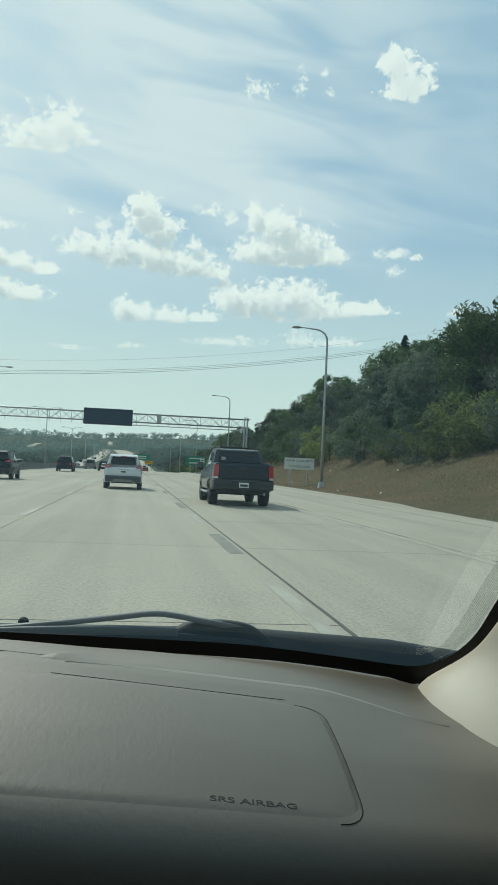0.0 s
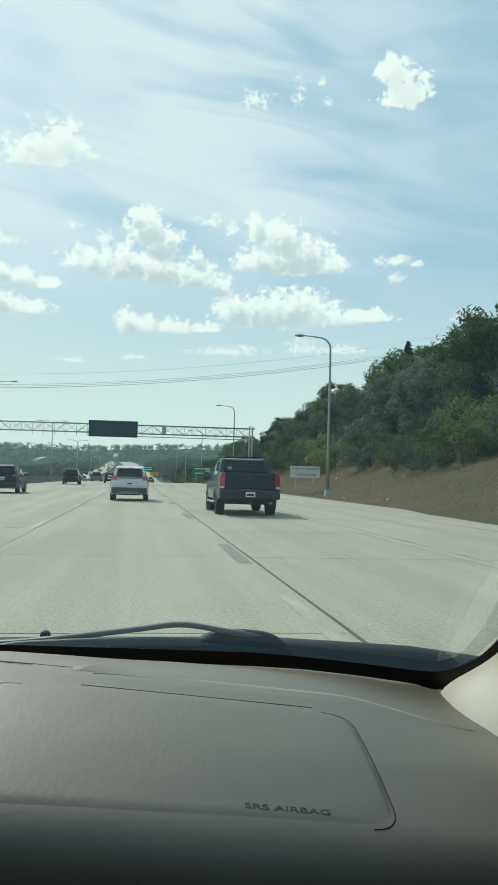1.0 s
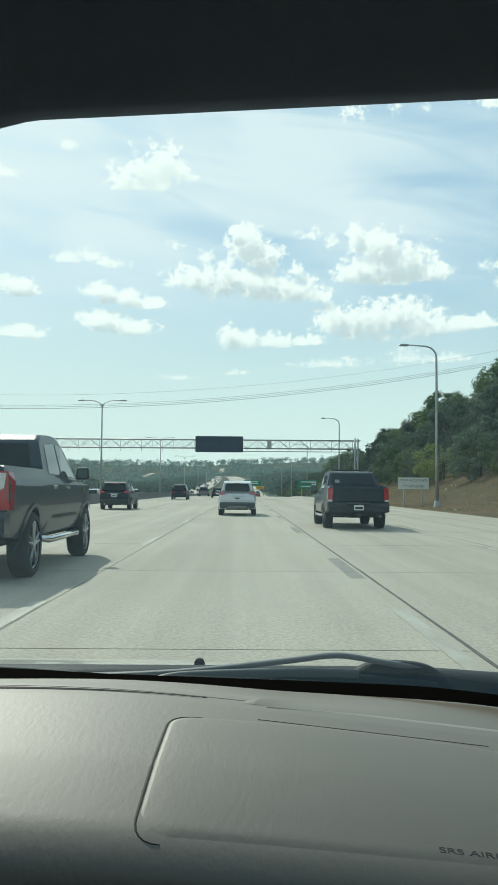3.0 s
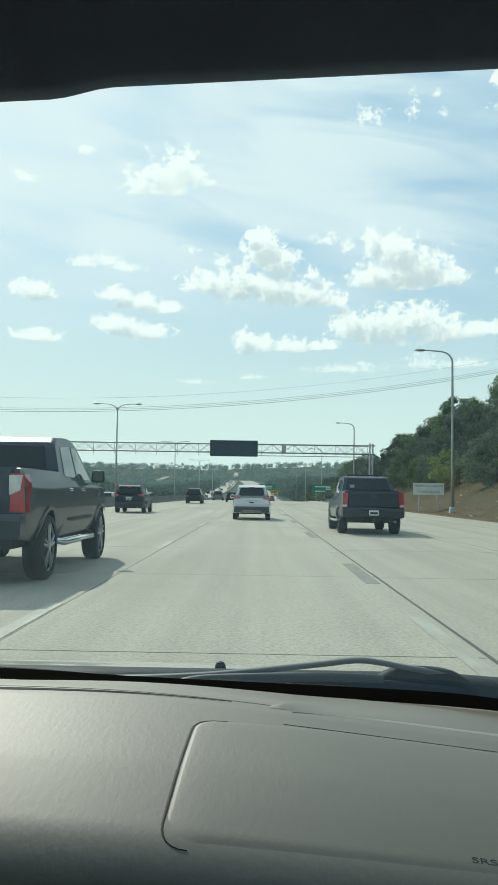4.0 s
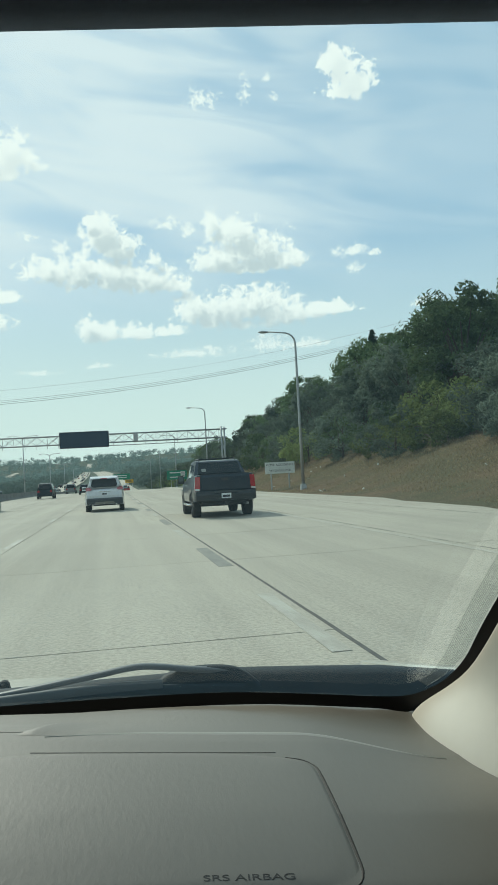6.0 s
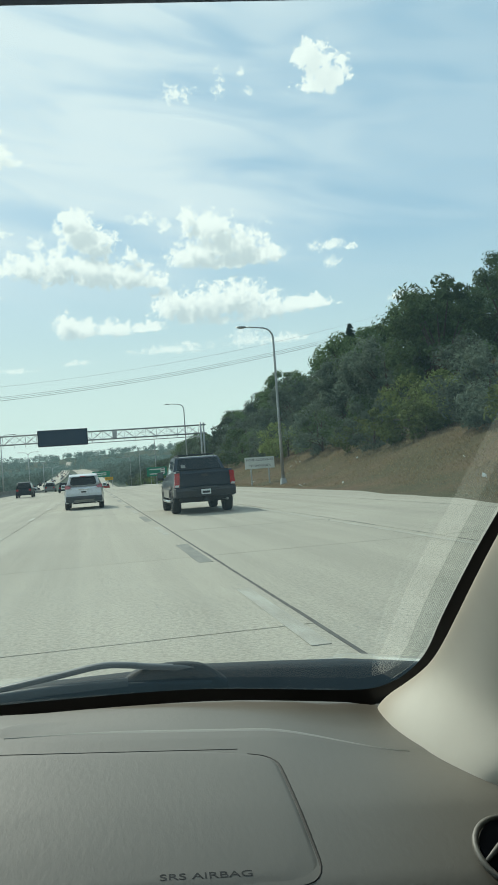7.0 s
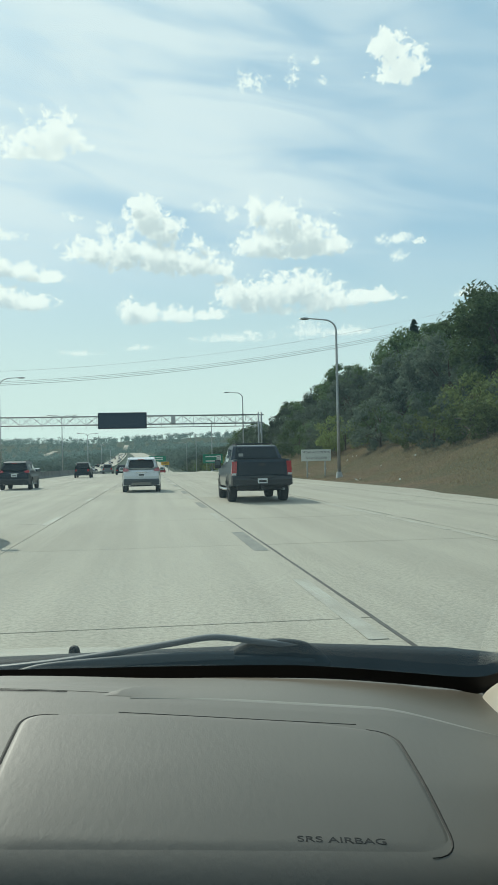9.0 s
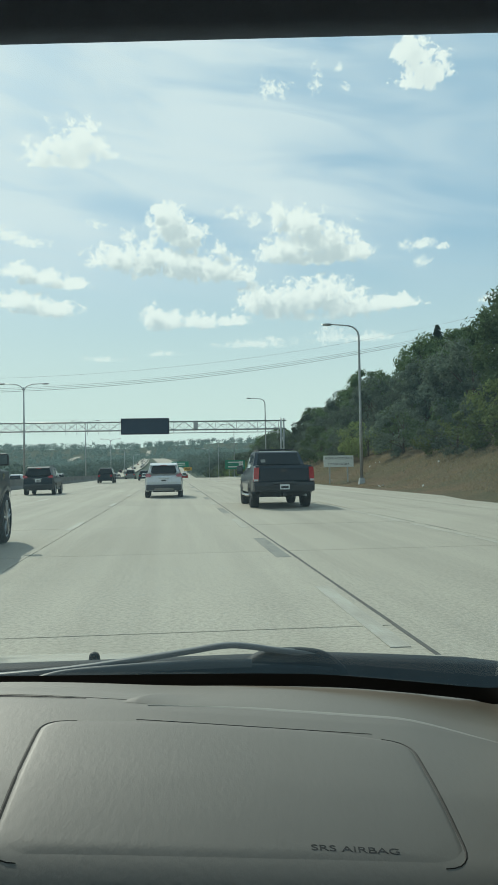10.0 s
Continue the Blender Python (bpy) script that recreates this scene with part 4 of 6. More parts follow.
def pickup_sut(at):
    """A crew-cab truck with a short bed, sail panels and a roof rack."""
    car = thing("pickup_truck", "dark grey crew-cab pickup with short bed and pewter cladding", "pickup truck", at)
    r, rear, front = 0.405, 1.17, 4.47

    def width(y, z):
        return 1.0 - 0.07 * max(0.0, (z - 0.95) / 0.4) - 0.03 * (1 - smooth01(y, -0.1, 0.35)) - 0.16 * smooth01(y, 4.6, 5.7) - 0.04 * max(0.0, (0.6 - z) / 0.2)

    def cabin(y, z):
        return 0.93 - 0.30 * (z - 1.2) - 0.05 * smooth01(y, 3.0, 4.2)

    top = [(0.02, 0.62), (0.0, 0.85), (0.03, 1.36), (0.10, 1.39), (1.62, 1.37), (1.75, 1.27), (4.0, 1.2), (4.9, 1.16), (5.55, 1.05), (5.63, 0.6)]
    part("body", shell(arched(top, rear, front, r, 0.50, 0.05, 5.6), width, (0.62, 0.85, 1.05), (0.3, 1.6, 5.0), 0.05), BLUE_TRUCK, car, smooth="shell")
    roof = [(1.15, 1.34), (1.62, 1.80), (1.75, 1.86), (2.3, 1.90), (3.2, 1.88), (3.45, 1.82), (4.25, 1.2), (1.3, 1.2)]
    part("cab", shell(roof, cabin, (1.35, 1.6), (1.8, 2.6, 3.2), 0.05), BLUE_TRUCK, car, smooth="shell")
    underside(car, 0.78, 0.2, 5.4, 0.42, 0.9)
    # pewter lower cladding on the flanks
    for s in (-1, 1):
        bm = side_panel(bmesh.new(), [(1.72, 0.52), (1.72, 0.80), (3.9, 0.80), (3.9, 0.52)], width, s, 0.018)
        part("side_cladding", bm, PEWTER, car)
        flare = [(y, z) for y, z in arc(rear, r, r * 1.34, -8, 188, 15)] + [(y, z) for y, z in arc(rear, r, r * 1.17, 188, -8, 15)]
        part("wheel_flare", side_panel(bmesh.new(), flare, width, s, 0.03), PEWTER, car)
        flare = [(y, z) for y, z in arc(front, r, r * 1.34, -8, 188, 15)] + [(y, z) for y, z in arc(front, r, r * 1.17, 188, -8, 15)]
        part("wheel_flare", side_panel(bmesh.new(), flare, width, s, 0.03), PEWTER, car)
        part("quarter_cladding", side_panel(bmesh.new(), [(0.06, 0.66), (0.04, 0.93), (0.60, 0.93), (0.72, 0.72), (0.62, 0.55)], width, s, 0.012), PEWTER, car)
        bm = side_panel(bmesh.new(), [(1.60, 1.38), (1.76, 1.70), (1.84, 1.70), (1.84, 1.36)], cabin, s)
        part("quarter_window", bm, GLASS_DARK, car)
        part("side_window", side_panel(bmesh.new(), [(1.98, 1.30), (1.98, 1.74), (2.80, 1.78), (2.86, 1.28)], cabin, s), GLASS_SIDE, car)
        part("side_window", side_panel(bmesh.new(), [(2.95, 1.28), (2.90, 1.78), (3.22, 1.78), (4.02, 1.26)], cabin, s), GLASS_SIDE, car)
        lamp = [(s * 0.83, -0.004, 0.88), (s * 0.985, 0.02, 0.88), (s * 0.96, 0.02, 1.33), (s * 0.80, -0.004, 1.33)]
        tail = part("tail_lamp", slab(lamp, 0.04, (0, -1, 0)), RED_LAMP, car)
        part("reverse_lens", slab([(s * 0.84, -0.046, 0.885), (s * 0.98, -0.022, 0.885), (s * 0.975, -0.022, 0.95), (s * 0.835, -0.046, 0.95)], 0.006, (0, -1, 0)), CLEAR_LAMP, tail)
        part("lamp_side", side_panel(bmesh.new(), [(0.02, 0.88), (0.02, 1.32), (0.16, 1.30), (0.13, 0.90)], width, s, 0.014), RED_LAMP, tail)
        part("running_board", tube(bmesh.new(), [(s * 0.93, 1.75, 0.42), (s * 1.02, 1.9, 0.40), (s * 1.02, 3.7, 0.40), (s * 0.93, 3.88, 0.42)], 0.045, 8), CHROME, car, smooth=True)
        part("roof_rail", tube(bmesh.new(), [(s * 0.62, 1.8, 1.86), (s * 0.62, 1.9, 1.935), (s * 0.62, 3.1, 1.955), (s * 0.62, 3.3, 1.86)], 0.02, 6), BLACK_TRIM, car)
        for y in (2.72, 3.62):
            part("door_handle", box(bmesh.new(), (s * 0.955 - 0.02, y - 0.09, 1.06), (s * 0.955 + 0.03, y + 0.09, 1.10)), CHROME, car)
        for y in (1.9, 2.9):
            part("door_gap", side_panel(bmesh.new(), [(y, 0.56), (y, 1.22), (y + 0.014, 1.22), (y + 0.014, 0.56)], width, s, 0.021), SEAM, car)
        for y in (rear, front):
            wheel(car, s * 0.86, y, r, 0.28, DARK_RIM, s)
        part("bumper_corner", shell([(-0.13, 0.60), (-0.14, 0.82), (0.05, 0.84), (0.22, 0.80), (0.20, 0.60)], lambda y, z: 0.01, (), (), 0.0), BLACK_TRIM, car).location = (s * 0.96, 0, 0)
    for y in (1.95, 3.0):
        part("roof_bar", tube(bmesh.new(), [(-0.62, y, 1.94), (0.62, y, 1.95)], 0.018, 6), BLACK_TRIM, car)
    part("rear_window", slab([(-0.74, 1.20, 1.42), (0.74, 1.20, 1.42), (0.66, 1.585, 1.80), (-0.66, 1.585, 1.80)], 0.02, (0, -0.7, 0.7)), GLASS_DARK, car)
    deck = part("bed_cover", box(bmesh.new(), (-0.80, 0.06, 1.375), (0.80, 1.3, 1.405)), BLACK_TRIM, car)
    part("tailgate", shell([(-0.035, 0.90), (-0.04, 1.30), (-0.02, 1.385), (0.05, 1.385), (0.05, 0.90)], lambda y, z: 0.79, (), (), 0.02), BLUE_TRUCK, car, "dark tailgate")
    part("tailgate_recess", box(bmesh.new(), (-0.10, -0.047, 1.18), (0.10, -0.038, 1.27)), BLACK_TRIM, car)
    part("rear_bumper", shell([(-0.16, 0.56), (-0.17, 0.74), (-0.12, 0.84), (0.12, 0.86), (0.12, 0.56)], lambda y, z: 1.0 - 0.2 * max(0.0, -y), (), (), 0.035), BLACK_TRIM, car)
    part("bumper_step", box(bmesh.new(), (-0.38, -0.185, 0.80), (0.38, -0.10, 0.865)), CLADDING, car, bevel=0.01)
    plate_with_bars(car, 0, -0.172, 0.70)
    part("hitch", box(bmesh.new(), (-0.06, -0.16, 0.40), (0.06, 0.3, 0.52)), BLACK_TRIM, car)
    part("spare_wheel", tube(bmesh.new(), [(0, 0.85, 0.36), (0, 0.85, 0.56)], 0.36, 20), TYRE, car)
    part("axle", tube(bmesh.new(), [(-0.8, rear, r), (0.8, rear, r)], 0.06, 8), BLACK_TRIM, car)
    part("exhaust", tube(bmesh.new(), [(0.72, 0.1, 0.42), (0.60, 0.8, 0.45), (0.5, 2.0, 0.45)], 0.04, 8), GALV, car)
    part("window_sticker", slab([(-0.60, 1.252, 1.50), (-0.45, 1.252, 1.50), (-0.45, 1.352, 1.60), (-0.60, 1.352, 1.60)], 0.004, (0, -0.7, 0.7)), PEWTER, car)
    mirrors(car, 0.97, 3.85, 1.22, BLACK_TRIM, 0.20)
    return car


pickup_sut((3.62, 26.0, 0))


def pickup_crew(at):
    """A full-size crew-cab pickup with an open bed."""
    car = thing("pickup_truck", "charcoal crew-cab pickup with chrome step bars in the next lane", "pickup truck", at)
    r, rear, front = 0.42, 1.22, 4.88

    def width(y, z):
        w = 1.0 - 0.085 * ((z - 0.98) / 0.45) ** 2 + 0.012 * smooth01(z, 1.12, 1.2) * (1 - smooth01(z, 1.2, 1.34))
        return w - 0.03 * (1 - smooth01(y, -0.1, 0.3)) - 0.16 * smooth01(y, 5.1, 5.85)

    def cabin(y, z):
        return 0.94 - 0.26 * (z - 1.25) - 0.04 * smooth01(y, 3.4, 4.6)

    top = [(0.02, 0.68), (0.0, 0.9), (0.02, 1.40), (0.08, 1.43), (1.98, 1.43), (2.04, 1.34), (4.3, 1.27), (5.2, 1.22), (5.72, 1.10), (5.82, 0.66)]
    part("body", shell(arched(top, rear, front, r, 0.52, 0.05, 5.78), width, (0.62, 0.74, 0.86, 0.98, 1.10, 1.16, 1.22, 1.30), (0.4, 2.2, 5.2), 0.05), DARK_TRUCK, car, smooth="shell")
    roof = [(2.02, 1.30), (2.18, 1.86), (2.34, 1.94), (3.0, 1.965), (3.55, 1.93), (4.62, 1.26)]
    part("cab", shell(roof, cabin, (1.5, 1.75), (2.6, 3.2), 0.06), DARK_TRUCK, car, smooth="shell")
    underside(car, 0.78, 0.2, 5.5, 0.45, 0.95)
    for s in (-1, 1):
        part("side_window", side_panel(bmesh.new(), [(2.36, 1.38), (2.44, 1.80), (3.08, 1.84), (3.10, 1.36)], cabin, s), GLASS_SIDE, car)
        part("side_window", side_panel(bmesh.new(), [(3.20, 1.36), (3.18, 1.84), (3.55, 1.82), (4.34, 1.34)], cabin, s), GLASS_SIDE, car)
        for y in (2.26, 3.15, 4.26):
            part("door_gap", side_panel(bmesh.new(), [(y, 0.60), (y, 1.29), (y + 0.014, 1.29), (y + 0.014, 0.60)], width, s, 0.004), SEAM, car)
        part("side_molding", side_panel(bmesh.new(), [(2.4, 0.72), (2.4, 0.765), (4.1, 0.775), (4.1, 0.73)], width, s, 0.02), BLACK_TRIM, car)
        lamp = part("tail_lamp", slab([(s * 0.80, 0.0, 0.90), (s * 0.99, 0.02, 0.90), (s * 0.97, 0.02, 1.36), (s * 0.78, 0.0, 1.36)], 0.03, (0, -1, 0)), RED_LAMP, car)
        part("lamp_side", side_panel(bmesh.new(), [(0.02, 0.90), (0.02, 1.36), (0.30, 1.36), (0.28, 1.24), (0.20, 1.12), (0.18, 0.90)], width, s, 0.012), RED_LAMP, lamp)
        part("reverse_lens", slab([(s * 0.80, -0.031, 1.10), (s * 0.93, -0.018, 1.16), (s * 0.955, -0.014, 1.34), (s * 0.79, -0.031, 1.34)], 0.006, (0, -1, 0)), CLEAR_LAMP, lamp)
        part("step_bar", tube(bmesh.new(), [(s * 0.90, 1.95, 0.47), (s * 1.0, 2.1, 0.44), (s * 1.0, 4.05, 0.44), (s * 0.90, 4.2, 0.47)], 0.05, 8), CHROME, car, smooth=True)
        for y in (2.45, 3.35):
            part("door_handle", box(bmesh.new(), (s * 0.975 - 0.02, y - 0.10, 1.16), (s * 0.975 + 0.035, y + 0.10, 1.205)), CHROME, car, bevel=0.01)
        flare = arc(rear, r, r * 1.30, -5, 185, 15) + arc(rear, r, r * 1.17, 185, -5, 15)
        part("wheel_flare", side_panel(bmesh.new(), flare, width, s, 0.022), DARK_TRUCK, car)
        flare = arc(front, r, r * 1.30, -5, 185, 15) + arc(front, r, r * 1.17, 185, -5, 15)
        part("wheel_flare", side_panel(bmesh.new(), flare, width, s, 0.022), DARK_TRUCK, car)
        for y in (rear, front):
            wheel(car, s * 0.87, y, r, 0.28, ALLOY, s)
        part("fender_vent", side_panel(bmesh.new(), [(4.52, 1.10), (4.60, 1.20), (4.76, 1.17), (4.66, 1.09)], width, s, 0.006), CHROME, car)
    part("rear_window", slab([(-0.70, 2.045, 1.42), (0.70, 2.045, 1.42), (0.64, 2.15, 1.80), (-0.64, 2.15, 1.80)], 0.02, (0, -1, 0.2)), GLASS_DARK, car)
    part("tailgate", shell([(-0.03, 0.92), (-0.03, 1.38), (0.0, 1.435), (0.06, 1.43), (0.06, 0.92)], lambda y, z: 0.82, (), (), 0.02), DARK_TRUCK, car)
    part("bed_cover", box(bmesh.new(), (-0.84, 0.08, 1.42), (0.84, 1.98, 1.445)), BLACK_TRIM, car)
    part("rear_bumper", shell([(-0.16, 0.60), (-0.17, 0.80), (-0.10, 0.88), (0.12, 0.88), (0.12, 0.60)], lambda y, z: 0.98, (), (), 0.03), DARK_TRUCK, car)
    plate_with_bars(car, 0, -0.172, 0.74)
    mirrors(car, 0.95, 4.12, 1.34, BLACK_TRIM, 0.17)
    return car


crew = pickup_crew((-4.0, 10.3, 0))
crew.scale = (1.02, 1.02, 1.07)


def far_car(x, y, z, paint, big, label, turn=0.0):
    """A plain distant car with cabin, glass, lamps and wheels."""
    car = thing("car", label, "car", (x, y, z), turn, "distant traffic")
    l, w, h = (4.9, 0.95, 1.8) if big else (4.5, 0.88, 1.45)
    def width(yy, zz):
        return w - 0.12 * smooth01(abs(yy - l / 2), l * 0.3, l * 0.5)
    part("body", shell([(0, 0.4), (0.02, h * 0.58), (l, h * 0.54), (l, 0.3), (0.1, 0.28)], width, (), (0.4, l - 0.5), 0.06), paint, car, smooth="shell")
    def cab(yy, zz):
        return w - 0.06 - 0.3 * (zz - h * 0.55)
    part("cabin", shell([(0.25 if big else 0.8, h * 0.56), (0.6 if big else 1.4, h * 0.96), (l * 0.45, h), (l * 0.6, h * 0.95), (l * 0.76, h * 0.56)], cab, (), (), 0.05), paint, car, smooth="shell")
    y0, y1 = (0.30, 0.52) if big else (0.92, 1.34)
    part("rear_window", slab([(-w * 0.72, y0, h * 0.62), (w * 0.72, y0, h * 0.62), (w * 0.62, y1, h * 0.91), (-w * 0.62, y1, h * 0.91)], 0.04, (0, -1, 0.3)), GLASS_DARK, car)
    part("windshield", slab([(-w * 0.72, l * 0.745, h * 0.60), (w * 0.72, l * 0.745, h * 0.60), (w * 0.62, l * 0.635, h * 0.91), (-w * 0.62, l * 0.635, h * 0.91)], 0.04, (0, 1, 0.4)), GLASS_DARK, car)
    for s in (-1, 1):
        part("side_window", side_panel(bmesh.new(), [(y0 + 0.4, h * 0.61), (y1 + 0.25, h * 0.9), (l * 0.58, h * 0.91), (l * 0.70, h * 0.61)], cab, s, 0.01), GLASS_DARK, car)
        part("tail_lamp", box(bmesh.new(), (s * w * 0.72 - 0.12, -0.03, h * 0.42), (s * w * 0.72 + 0.12, 0.05, h * 0.54)), RED_LAMP, car)
        for yy in (l * 0.19, l * 0.8):
            part("wheel", tube(bmesh.new(), [(s * (w - 0.2), yy, 0.33), (s * (w - 0.01), yy, 0.33)], 0.33, 16), TYRE, car)
    return car


SILVER_CAR = material("silver_car_paint", (0.42, 0.43, 0.44), 0.35, 0.4, second=(0.38, 0.39, 0.40), grain=1, clear=0.7)
RED_CAR = material("red_car_paint", (0.30, 0.02, 0.02), 0.35, second=(0.26, 0.018, 0.018), grain=1, clear=0.7)
GREY_CAR = material("grey_car_paint", (0.10, 0.105, 0.11), 0.35, 0.3, second=(0.085, 0.09, 0.095), grain=1, clear=0.7)


def build_traffic():
    rnd = random.Random(21)
    paints = ((WHITE_CAR, "white"), (SILVER_CAR, "silver"), (GREY_CAR, "grey"), (BLACK_CAR, "black"), (RED_CAR, "dark red"))
    for x, y, p, big in ((-7.6, 95, 3, True), (-3.9, 118, 3, False), (-7.5, 150, 2, True), (-0.2, 190, 2, False), (3.5, 215, 4, False), (-7.4, 240, 0, True),
                         (-3.8, 262, 3, False), (3.5, 290, 0, True), (-0.3, 330, 1, False), (-7.5, 350, 3, True), (-3.8, 400, 0, False), (3.4, 430, 2, False), (-7.4, 470, 0, False), (-0.4, 520, 0, True), (3.4, 560, 1, False), (-3.9, 610, 0, True), (-7.3, 680, 2, False), (0.0, 740, 0, False)):
        paint, word = paints[p]
        far_car(x + road_x(y), y, road_z(y) + 0.02 + 0.35 * smooth01(y, 250, 500), paint, big, f"{word} {'van' if big else 'sedan'} in distant highway traffic")
    for k in range(84):
        y = 75 + 9.5 * k + 0.075 * k * k + rnd.uniform(-5, 5)
        x = opposite_x(y) + (-5.4, -1.8, 1.8, 5.4)[rnd.randrange(4)]
        paint, word = paints[(0, 1, 0, 2, 3, 1, 4)[rnd.randrange(7)]]
        z = opposite_z(y) + 0.06
        big = rnd.random() < 0.4
        far_car(x, y, z, paint, big, f"{word} {'van' if big else 'sedan'} coming the other way beyond the median", 180.0)


build_traffic()

# ---- plants ----


def leaf_cloud(rnd, clumps, per_clump, leaf, verts, faces, flat=0.6):
    """Small leaf blades scattered through clumps (centre, radii); edges stay uneven."""
    for c, rad in clumps:
        for _ in range(per_clump):
            d = Vector((rnd.gauss(0, 1), rnd.gauss(0, 1), rnd.gauss(0, 1))).normalized() * (rnd.uniform(0.25, 1.0) ** 0.5)
            p = Vector(c) + Vector((d.x * rad[0], d.y * rad[1], d.z * rad[2]))
            n = (d + Vector((rnd.gauss(0, 0.36), rnd.gauss(0, 0.36), rnd.gauss(0.3, 0.36)))).normalized()
            u = n.orthogonal().normalized()
            v = n.cross(u)
            turn = rnd.uniform(0, 6.28)
            u, v = math.cos(turn) * u + math.sin(turn) * v, math.cos(turn) * v - math.sin(turn) * u
            a, b = leaf * rnd.uniform(0.6, 1.3), leaf * rnd.uniform(0.35, 0.8)
            i = len(verts)
            verts += [p - a * u, p + b * v, p + a * u]
            faces.append((i, i + 1, i + 2))


def make_tree(seed, height, spread, mat, label, leaf=0.21, clump_count=62, per_clump=95, low=0.22, bushy=False):
    rnd = random.Random(seed)
    tree = thing("tree" if not bushy else "bush", label, "tree" if not bushy else "bush", (0, 0, 0), 0, "bank trees" if not bushy else "bank bushes")
    bm = bmesh.new()
    lean = (rnd.uniform(-0.3, 0.3), rnd.uniform(-0.3, 0.3))
    trunk = [(lean[0] * t * height * 0.15, lean[1] * t * height * 0.15, t * height * 0.8 - 0.4) for t in (0, 0.25, 0.5, 0.75, 1)]
    r = 0.028 * height
    tube(bm, trunk, [r, r * 0.8, r * 0.6, r * 0.35, r * 0.1], 7)
    clumps = []
    for _ in range(clump_count):
        t = rnd.uniform(low, 1.0)
        girth = spread * (math.sin(math.pi * min(1.0, 0.12 + 0.80 * (t - low) / (1 - low))) ** 0.7)
        a, q = rnd.uniform(0, 6.28), rnd.uniform(0.25, 1.0) ** 0.45
        c = (math.cos(a) * girth * q, math.sin(a) * girth * q, t * height * 0.97)
        s = rnd.uniform(0.45, 1.15) * spread * 0.27
        clumps.append((c, (s, s, s * 0.72)))
    for c, _ in clumps[::6]:
        base = Vector(trunk[1]).lerp(Vector(trunk[3]), rnd.random())
        tube(bm, [base, base.lerp(Vector(c), 0.5) + Vector((0, 0, 0.2)), c], [r * 0.4, r * 0.25, r * 0.06], 5)
    part("trunk", bm, BARK, tree)
    verts, faces = [], []
    leaf_cloud(rnd, clumps, per_clump, leaf, verts, faces)
    sheet("crown", verts, faces, mat, tree)
    return tree


def make_spruce(seed, height):
    rnd = random.Random(seed)
    tree = thing("spruce", "dark pointed spruce tree on the wooded bank", "tree", (0, 0, 0), 0, "bank conifers")
    part("trunk", tube(bmesh.new(), [(0, 0, -0.3), (0, 0, height * 0.6), (0, 0, height)], [0.18, 0.1, 0.02], 7), BARK, tree)
    verts, faces = [], []
    z = height * 0.12
    while z < height:
        grow = rnd.uniform(0.7, 1.15)
        a = rnd.uniform(0, 6.28)
        reach = (0.50 * (height - z) ** 0.9 + 0.10) * grow
        for t in (0.12, 0.25, 0.4, 0.55, 0.7, 0.85, 1.0):
            for _ in range(4):
                i = len(verts)
                p = Vector((math.cos(a) * reach * t, math.sin(a) * reach * t, z - reach * 0.38 * t + 0.16 * reach * t * t + rnd.uniform(-0.12, 0.12)))
                out = a + rnd.uniform(-0.9, 0.9)
                u = Vector((math.cos(out), math.sin(out), -0.45)) * rnd.uniform(0.18, 0.34)
                v = Vector((-u.y, u.x, rnd.uniform(-0.2, 0.2))) * 0.32
                verts += [p - u * 0.4, p + v, p + u, p - v]
                faces.append((i, i + 1, i + 2, i + 3))
        z += 0.021 + 0.0009 * height
    sheet("crown", verts, faces, NEEDLES, tree)
    return tree


